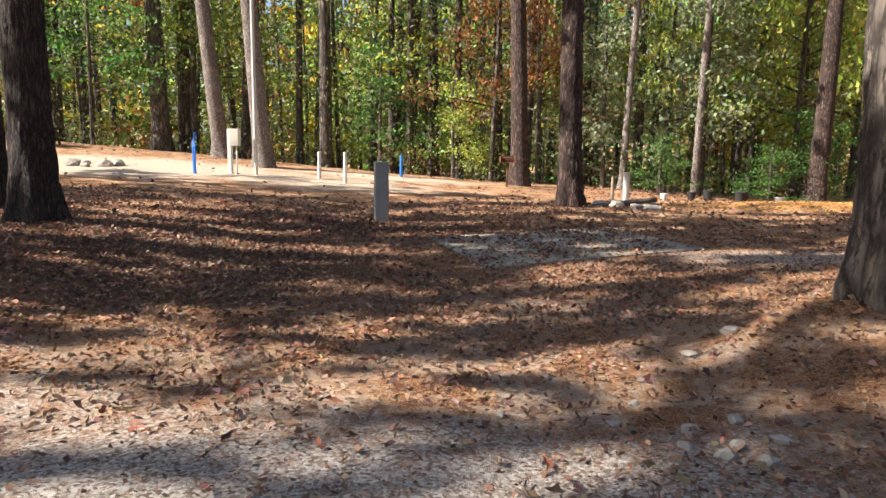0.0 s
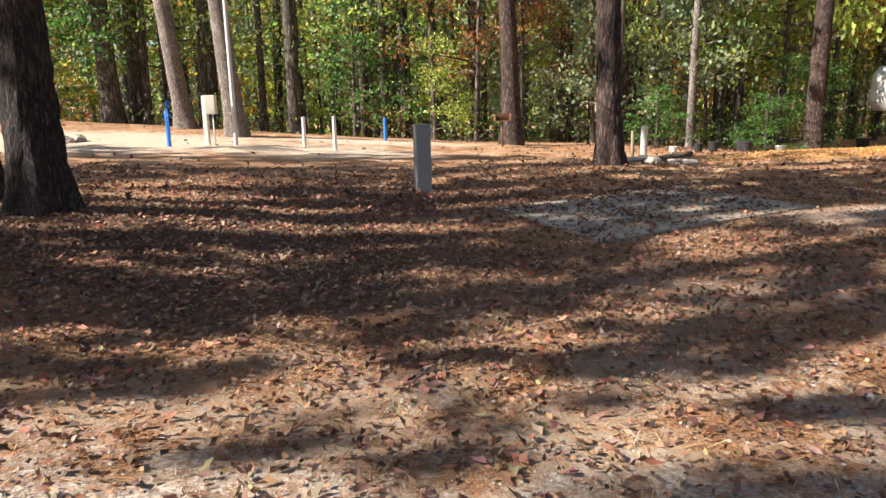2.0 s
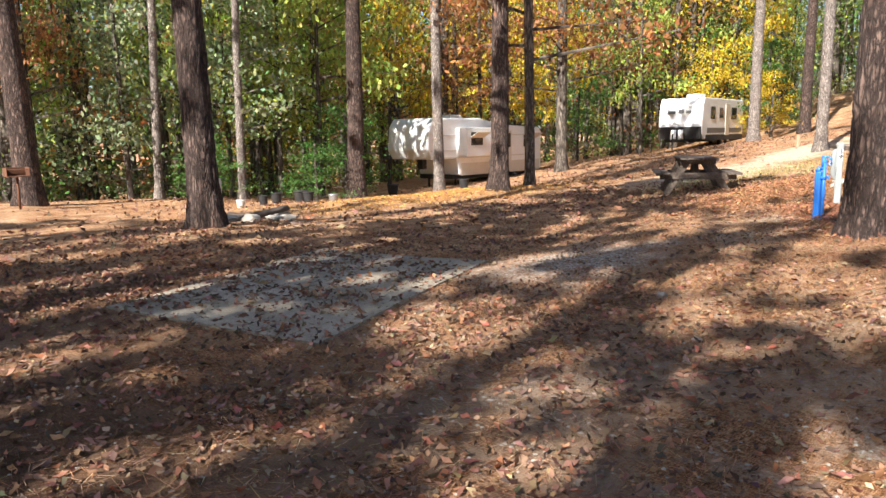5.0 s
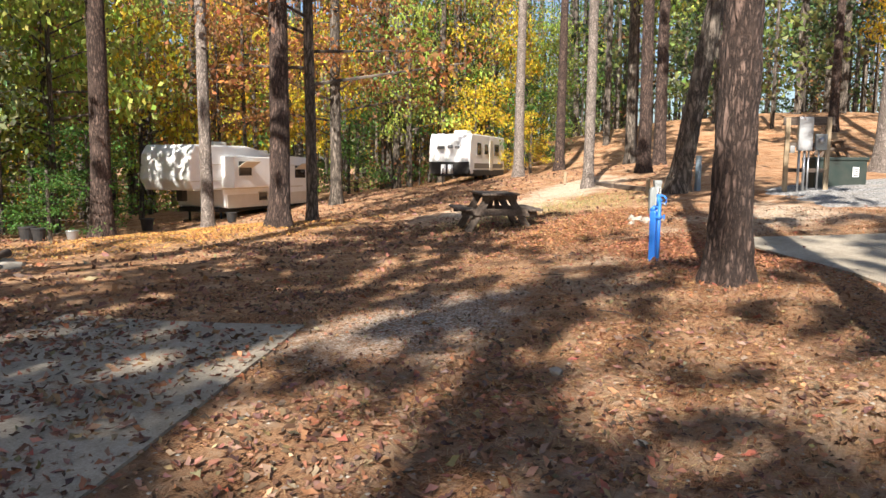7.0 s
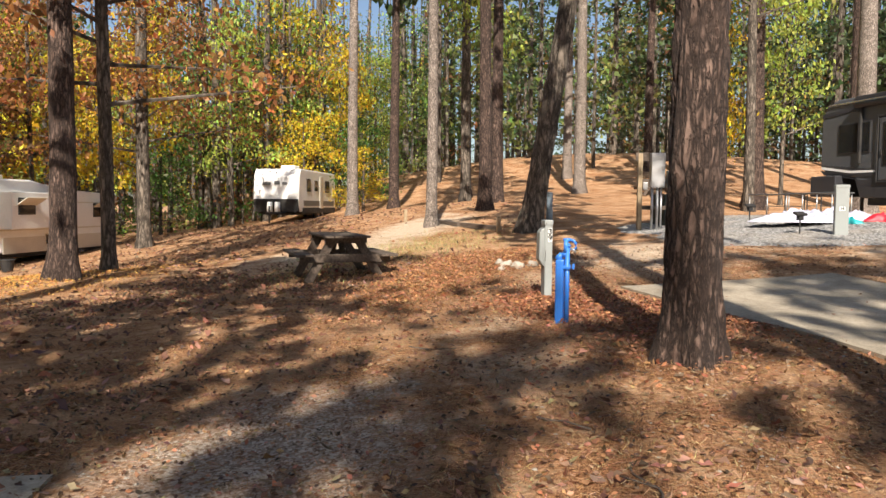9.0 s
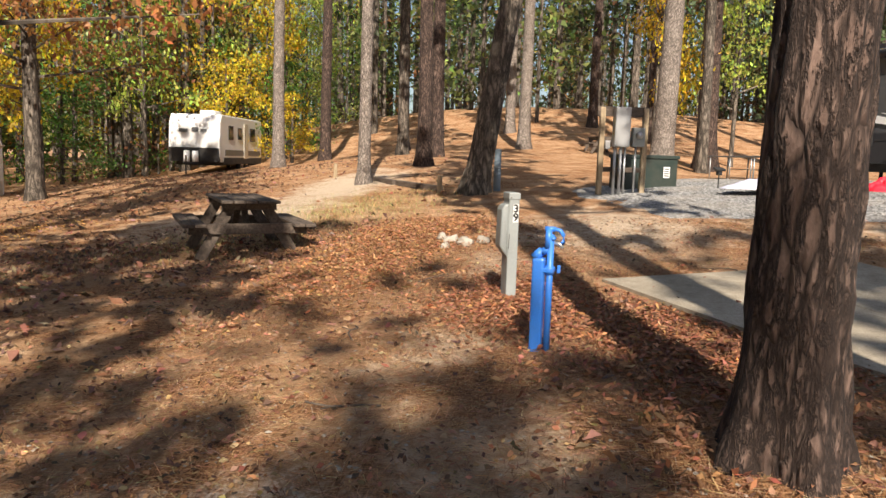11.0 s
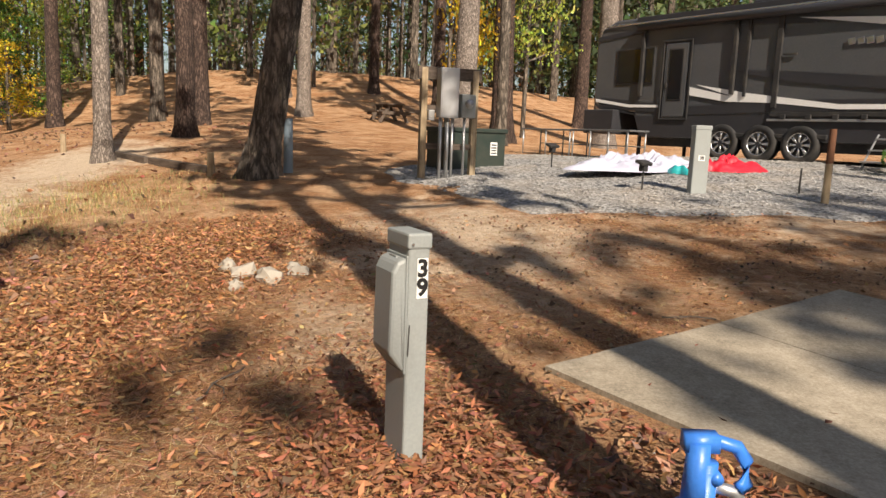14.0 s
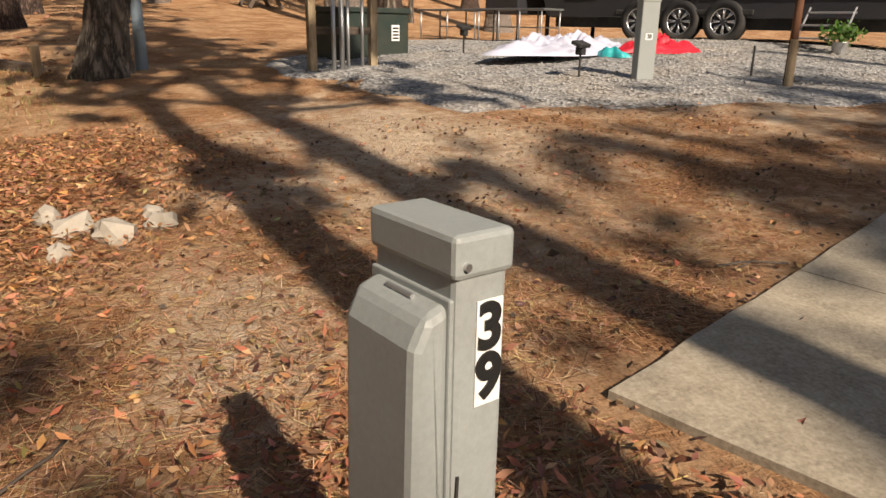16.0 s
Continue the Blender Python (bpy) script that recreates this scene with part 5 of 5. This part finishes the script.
def solar_lamp(x, y):
    th = thing("solar_lamp", pose(x, y, height(x, y), 0, 0, -60), "small black solar garden lamp on a stake", "garden lamp", "solar lamps")
    part("stake", rods(((0, 0, -0.05), (0, 0, 0.4), 0.014, 0.014, 8)), BLACK, th)
    part("head", boxes(((0, 0, 0.42), (0.24, 0.15, 0.05), (20, 0, 0)), ((0, 0, 0.34), (0.1, 0.1, 0.1))), BLACK, th, 0.012)


for p in ((16.35, 3.75), (19.3, 4.25)):
    solar_lamp(*p)


def folding_frame(x, y, turn, n=3):
    th = thing("folding_table_frame", pose(x, y, height(x, y), 0, 0, turn), "folding aluminium camp table frame standing on gravel", "table frame", "folding frames")
    for k in range(n + 1):
        for s in (-1, 1):
            part("leg", rods(((-0.8 + 1.6 * k / n, s * 0.3, 0), (-0.8 + 1.6 * k / n, s * 0.3, 0.62), 0.018, 0.018, 8)), GALV, th, 0, True)
    part("top", boxes(((0, 0, 0.64), (1.75, 0.65, 0.035))), MIDGREY_GEL, th, 0.008)
    part("brace", rods(((-0.8, -0.3, 0.3), (0.8, -0.3, 0.3), 0.012, 0.012, 8)), GALV, th)


folding_frame(22.1, 2.1, 28), folding_frame(23.6, 2.9, 28, 2)


def planter(x, y):
    th = thing("potted_plant", pose(x, y, height(x, y)) @ Matrix.Diagonal((0.72, 0.72, 0.72, 1)), "leafy green plant in a grey pot on gravel", "potted plant")
    part("pot", rods(((0, 0, 0), (0, 0, 0.3), 0.13, 0.18, 18)), GALV, th, 0.01)
    C = RNG.normal(size=(260, 3)) * np.array([0.17, 0.17, 0.1]) + np.array([0, 0, 0.48])
    o = new("leaves", leaf_mesh("leaves", C, np.full(260, 0.13), tints(260, GREEN, 0.3), LEAF))
    o.parent = th
    part("stem", rods(*[((0, 0, 0.25), (0.12 * math.cos(k), 0.12 * math.sin(k), 0.52), 0.008, 0.004, 6) for k in range(7)]), OLD_WOOD, th)


planter(17.3, -1.3)


def steps(m):
    th = thing("entry_steps", m, "folding aluminium entry steps with handrail", "steps")
    for k in range(3):
        part("tread", boxes(((0, 0.28 * (2 - k), 0.2 + 0.21 * k), (0.7, 0.26, 0.03))), GALV, th, 0.006)
    part("rail", rods(*[((s * 0.36, 0.65, 0.0), (s * 0.36, 0.0, 0.7), 0.018, 0.018, 8) for s in (-1, 1)]), GALV, th)


RIG = frame_from(20.91, -0.87, 1.25, 0.88, 0.475)
steps(RIG @ pose(-2.9, 0.35, -0.05))
for x, y, tl, mt, lab in ((14.95, 1.8, 1.0, RUST, "rusty steel pipe standing upright in gravel"), (14.87, 1.86, 0.55, POST_WOOD, "short wooden post against a rusty pipe")):
    pole(x, y, tl, 0.05, mt, lab, "marker_post")
pole(15.8, 1.6, 0.4, 0.015, BLACK, "thin black shepherd stake in gravel", "garden_stake")


def pot(x, y, s, mt, lab):
    bm = bmesh.new()
    rod(bm, (0, 0, 0), (0, 0, s), s * 0.42, s * 0.55, 16)
    rod(bm, (0, 0, s * 0.96), (0, 0, s * 1.06), s * 0.6, s * 0.6, 16)
    tagged(finish("flower_pot", bm, mt, None, pose(x, y, height(x, y)), 0.01), lab, "pot", "pots")


for x, y, h, mt, lab in ((6.6, 21.6, 0.2, PVC, "white plastic tub standing by the woods"), (7.7, 22.4, 0.24, BLACK, "black plastic nursery pot by the woods"), (8.4, 22.9, 0.28, BLACK, "black plastic nursery pot by the woods"), (9.3, 22.6, 0.3, BLACK, "black plastic nursery pot by the woods"), (11.4, 24.4, 0.3, GALV, "grey metal bucket by the woods")):
    pot(x, y, h, mt, lab)
pot(10.0, 24.2, 0.38, BLACK, "dark round kettle grill by the old camper"), pot(16.2, 27.2, 0.42, BLACK, "black plastic pot beside the old camper"), pot(18.6, 25.5, 0.36, BLACK, "black plastic pot beside the old camper")

# ---------------------------------------------------------------- ground cover
def litter(n, x0, x1, y0, y1, size, keep, seed_shift=0.0):
    x, y = RNG.uniform(x0, x1, n), RNG.uniform(y0, y1, n)
    w = keep(x, y)
    clump = 0.5 + 0.5 * np.sin(x * 1.9 + np.sin(y * 1.3) * 2) * np.sin(y * 2.3 + np.sin(x * 1.1) * 2)
    ok = RNG.uniform(size=n) < w * (0.35 + 0.65 * clump)
    x, y = x[ok], y[ok]
    z = land(x, y) + ripple(x, y) + 0.014
    return np.stack([x, y, z], -1)


def leaf_keep(x, y):
    w = np.where(x < 3, 0.34, 0.06) + 0.95 * blobs(LITTER, x, y) - 0.3 * blobs(GRIT, x, y) - 0.2 * blobs(SAND, x, y)
    w = np.where(((x - 19.2) / 6) ** 2 + ((y - 1.2) / 6) ** 2 < 1, 0.02, w)
    w = np.where((x > 6) & (x < 11) & (y < 6.7) & (y > 2.5) & (y < 27 - 2.0 * x), 0.015, w)
    w = np.where((x > 5) & (x < 11.2) & (y < 7.2 - 0.507 * (9.78 - np.minimum(x, 9.8))) & (y > 2.3), 0.01, w)
    return np.clip(w, 0.01, 1)


FALLEN = [(0.22, 0.115, 0.07), (0.15, 0.082, 0.052), (0.30, 0.18, 0.115), (0.10, 0.055, 0.038), (0.34, 0.21, 0.13), (0.27, 0.115, 0.06)]


def fallen(name, C, size, label):
    n = len(C)
    idx = RNG.integers(len(FALLEN), size=n)
    tagged(new(name, leaf_mesh(name, C, np.full(n, size), tints(n, np.array(FALLEN)[idx], 0.25), DRY_LEAF, 0.62, "oak", 0.6)), label, "fallen leaves", kind="stuff")


fallen("fallen_leaves", litter(150000, -9, 15, 1.2, 16, 0.1, leaf_keep), 0.074, "dry brown oak leaves scattered over the ground")
def on_slab(n):
    """Leaves lying in loose clusters on the patio slab."""
    hub = RNG.uniform((-1.6, -1.1), (1.6, 1.1), (70, 2))
    P = hub[RNG.integers(70, size=n)] + RNG.normal(size=(n, 2)) * 0.13
    P = P[(np.abs(P[:, 0]) < 1.62) & (np.abs(P[:, 1]) < 1.1)]
    c, k = math.cos(radians(21.1)), math.sin(radians(21.1))
    x, y = 1.7 + c * P[:, 0] - k * P[:, 1], 10.34 + k * P[:, 0] + c * P[:, 1]
    return np.stack([x, y, land(x, y) + 0.036], -1)


fallen("slab_leaves", on_slab(620), 0.085, "curled brown oak leaves lying on the patio slab")
fallen("far_fallen_leaves", litter(30000, -14, 34, 10, 30, 0.13, lambda x, y: np.clip(0.35 + blobs(LITTER, x, y) - 0.8 * blobs(SAND, x, y), 0.02, 1)), 0.13, "dry leaves over the far clearing")
bank = np.stack([RNG.normal(11.2, 2.6, 16000), RNG.normal(18.6, 1.1, 16000)], -1)
heap = np.concatenate([RNG.normal((12.9, 9.4), (0.9, 0.7), (11000, 2)), RNG.normal((10.6, 9.9), (1.0, 0.5), (7000, 2))])
mound = np.concatenate([RNG.normal((7.6, 6.6), (0.9, 0.45), (8000, 2)), RNG.normal((8.8, 7.9), (0.7, 0.35), (6000, 2))])
for nm, P, base, lab in (("leaf_bank", bank, (0.66, 0.36, 0.10), "golden-brown bank of fallen leaves"), ("leaf_heap", heap, (0.41, 0.205, 0.095), "raked heap of russet fallen leaves"), ("leaf_drift", mound, (0.34, 0.15, 0.075), "deep drift of dark red-brown leaves by the hydrant")):
    P = P[blobs(SAND, P[:, 0], P[:, 1]) < RNG.uniform(0.1, 0.7, len(P))]
    P = P[P[:, 1] > 7.25 - 0.507 * (9.78 - np.minimum(P[:, 0], 9.9))]
    C = np.stack([P[:, 0], P[:, 1], land(P[:, 0], P[:, 1]) + ripple(P[:, 0], P[:, 1]) + RNG.uniform(0.01, 0.05, len(P))], -1)
    tagged(new(nm, leaf_mesh(nm, C, np.full(len(C), 0.056), tints(len(C), np.array(base) * 0.85, 0.34), DRY_LEAF, 0.68, "blade", 0.6)), lab, "fallen leaves", kind="stuff")
P = RNG.uniform((-6, 1.0), (9, 10.5), (60000, 2))
P = P[RNG.uniform(size=len(P)) < 0.03 + 0.35 * blobs(GRIT, P[:, 0], P[:, 1])][:9000]
tagged(stones_mesh("grit", [(x, y, z, s) for x, y, z, s in zip(P[:, 0], P[:, 1], land(P[:, 0], P[:, 1]) + ripple(P[:, 0], P[:, 1]), RNG.uniform(0.006, 0.018, len(P)))], 1, ROCK), "pale grit strewn over the track", "gravel", kind="stuff")
t, q = RNG.uniform(0, 6.283, 9000), np.sqrt(RNG.uniform(0, 1, 9000)) * 0.93
PX = 19.2 + q * (4.6 * np.cos(t) * 0.88 - 6.6 * np.sin(t) * 0.47)
PY = 1.2 + q * (4.6 * np.cos(t) * 0.47 + 6.6 * np.sin(t) * 0.88)
tagged(stones_mesh("pad_stones", list(zip(PX, PY, land(PX, PY) + ripple(PX, PY) + 0.03, RNG.uniform(0.015, 0.04, 9000))), 1, PAD_GRAVEL), "loose crushed stones on the pad", "gravel", kind="stuff")


def pine_straw(n, boxes_):
    """Fallen needles: thin blades lying every way over the ground."""
    V = []
    for x0, x1, y0, y1, share in boxes_:
        m = int(n * share)
        x, y = RNG.uniform(x0, x1, m), RNG.uniform(y0, y1, m)
        ok = RNG.uniform(size=m) < 0.85 - 0.6 * blobs(GRIT, x, y) - 0.5 * blobs(SAND, x, y)
        ok &= ~((x > -0.3) & (x < 3.7) & (y > 8.75) & (y < 12)) & ~((x > 6) & (y < 27 - 2.0 * x) & (y < 7.2))
        x, y = x[ok], y[ok]
        t, ln = RNG.uniform(0, 6.283, len(x)), RNG.uniform(0.07, 0.2, len(x))
        z = land(x, y) + ripple(x, y)
        dx, dy = np.cos(t) * ln / 2, np.sin(t) * ln / 2
        w = 0.0035
        lift = RNG.uniform(0.004, 0.02, (2, len(x)))
        V.append(np.stack([np.stack([x - dx - dy / ln * w, y - dy + dx / ln * w, z + lift[0]], -1), np.stack([x - dx + dy / ln * w, y - dy - dx / ln * w, z + lift[0]], -1), np.stack([x + dx, y + dy, z + lift[1]], -1)], 1))
    V = np.concatenate(V)
    k = len(V)
    me = bpy.data.meshes.new("pine_straw")
    me.from_pydata(V.reshape(-1, 3).tolist(), [], np.arange(3 * k).reshape(-1, 3).tolist())
    att = me.attributes.new("leaf_colour", "FLOAT_COLOR", "POINT")
    base = np.array([(0.50, 0.26, 0.12), (0.20, 0.09, 0.045), (0.66, 0.44, 0.25)])[RNG.integers(3, size=k)]
    C = np.concatenate([np.clip(tints(k, base, 0.25), 0, 1), np.ones((k, 1))], 1)
    att.data.foreach_set("color", np.repeat(C, 3, axis=0).astype(np.float32).ravel())
    me.materials.append(DRY_LEAF)
    tagged(new("pine_straw", me), "loose orange-brown pine needles over the ground", "pine straw", kind="stuff")


pine_straw(200000, [(-5, 6, 1.5, 8, 0.25), (2, 12, 5.5, 10.5, 0.5), (8.5, 15, 3.5, 10, 0.25)])


# broken bits of leaf and bark over the whole walk
C = np.concatenate([litter(60000, -8, 6, 1.2, 12, 0.03, lambda x, y: np.clip(0.75 - 0.35 * blobs(GRIT, x, y), 0.1, 1)), litter(34000, 2, 14.5, 3.5, 12, 0.03, lambda x, y: np.clip(0.8 - 0.3 * blobs(SAND, x, y), 0.1, 1))])
base = np.array([(0.08, 0.045, 0.03), (0.26, 0.14, 0.075), (0.34, 0.18, 0.09), (0.42, 0.25, 0.14), (0.15, 0.08, 0.045)])[RNG.integers(5, size=len(C))]
tagged(new("leaf_crumbs", leaf_mesh("leaf_crumbs", C, np.full(len(C), 0.036), tints(len(C), base, 0.25), DRY_LEAF, 0.7, "rhomb", 0.3)), "crumbled leaf and bark fragments over the ground", "leaf litter", kind="stuff")


def dry_grass(n):
    """Thin tufts of yellowing grass beside the timbers."""
    P = np.concatenate([RNG.normal((17.2, 11.6), (1.6, 0.9), (n // 2, 2)), RNG.normal((14.0, 12.9), (1.5, 0.8), (n // 3, 2))])
    x, y = P[:, 0], P[:, 1]
    z = land(x, y) + ripple(x, y)
    t, h = RNG.uniform(0, 6.283, len(x)), RNG.uniform(0.03, 0.09, len(x))
    a = np.stack([x - 0.005 * np.sin(t), y + 0.005 * np.cos(t), z - 0.01], -1)
    b = np.stack([x + 0.005 * np.sin(t), y - 0.005 * np.cos(t), z - 0.01], -1)
    c = np.stack([x + 0.6 * h * np.cos(t), y + 0.6 * h * np.sin(t), z + h], -1)
    me = bpy.data.meshes.new("dry_grass")
    me.from_pydata(np.stack([a, b, c], 1).reshape(-1, 3).tolist(), [], np.arange(3 * len(x)).reshape(-1, 3).tolist())
    att = me.attributes.new("leaf_colour", "FLOAT_COLOR", "POINT")
    base = np.array([(0.36, 0.30, 0.12), (0.20, 0.22, 0.07), (0.48, 0.37, 0.18)])[RNG.integers(3, size=len(x))]
    C = np.concatenate([np.clip(tints(len(x), base, 0.25), 0, 1), np.ones((len(x), 1))], 1)
    att.data.foreach_set("color", np.repeat(C, 3, axis=0).astype(np.float32).ravel())
    me.materials.append(DRY_LEAF)
    tagged(new("dry_grass", me), "sparse yellowing grass beside the camp pad", "grass", kind="stuff")


dry_grass(9000)


def twig(x, y, ln, turn, seed):
    bm = bmesh.new()
    pts = [(ln * (k / 6 - 0.5), 0.06 * ln * math.sin(k * 1.3 + seed), 0.012 + 0.01 * math.sin(k + seed)) for k in range(7)]
    tube(bm, pts, 0.006, 6)
    tube(bm, [pts[3], (pts[3][0] + ln * 0.15, ln * 0.14, 0.02), (pts[3][0] + ln * 0.26, ln * 0.2, 0.015)], 0.004, 5)
    tagged(finish("twig", bm, OLD_WOOD, None, pose(x, y, height(x, y) + 0.01, 0, 0, turn), 0, True), "thin dark fallen twig lying on the straw", "twig", "twigs")


for k, (x, y, ln, tn) in enumerate([(4.6, 7.35, 0.35, 60), (3.9, 6.9, 0.5, 20), (6.4, 8.6, 0.4, 100), (1.9, 6.1, 0.45, 150), (-1.5, 5.2, 0.4, 40), (7.9, 9.0, 0.45, 10), (10.6, 5.9, 0.35, 75), (9.9, 8.8, 0.5, 160), (0.4, 2.9, 0.3, 95)]):
    twig(x, y, ln, tn, k)
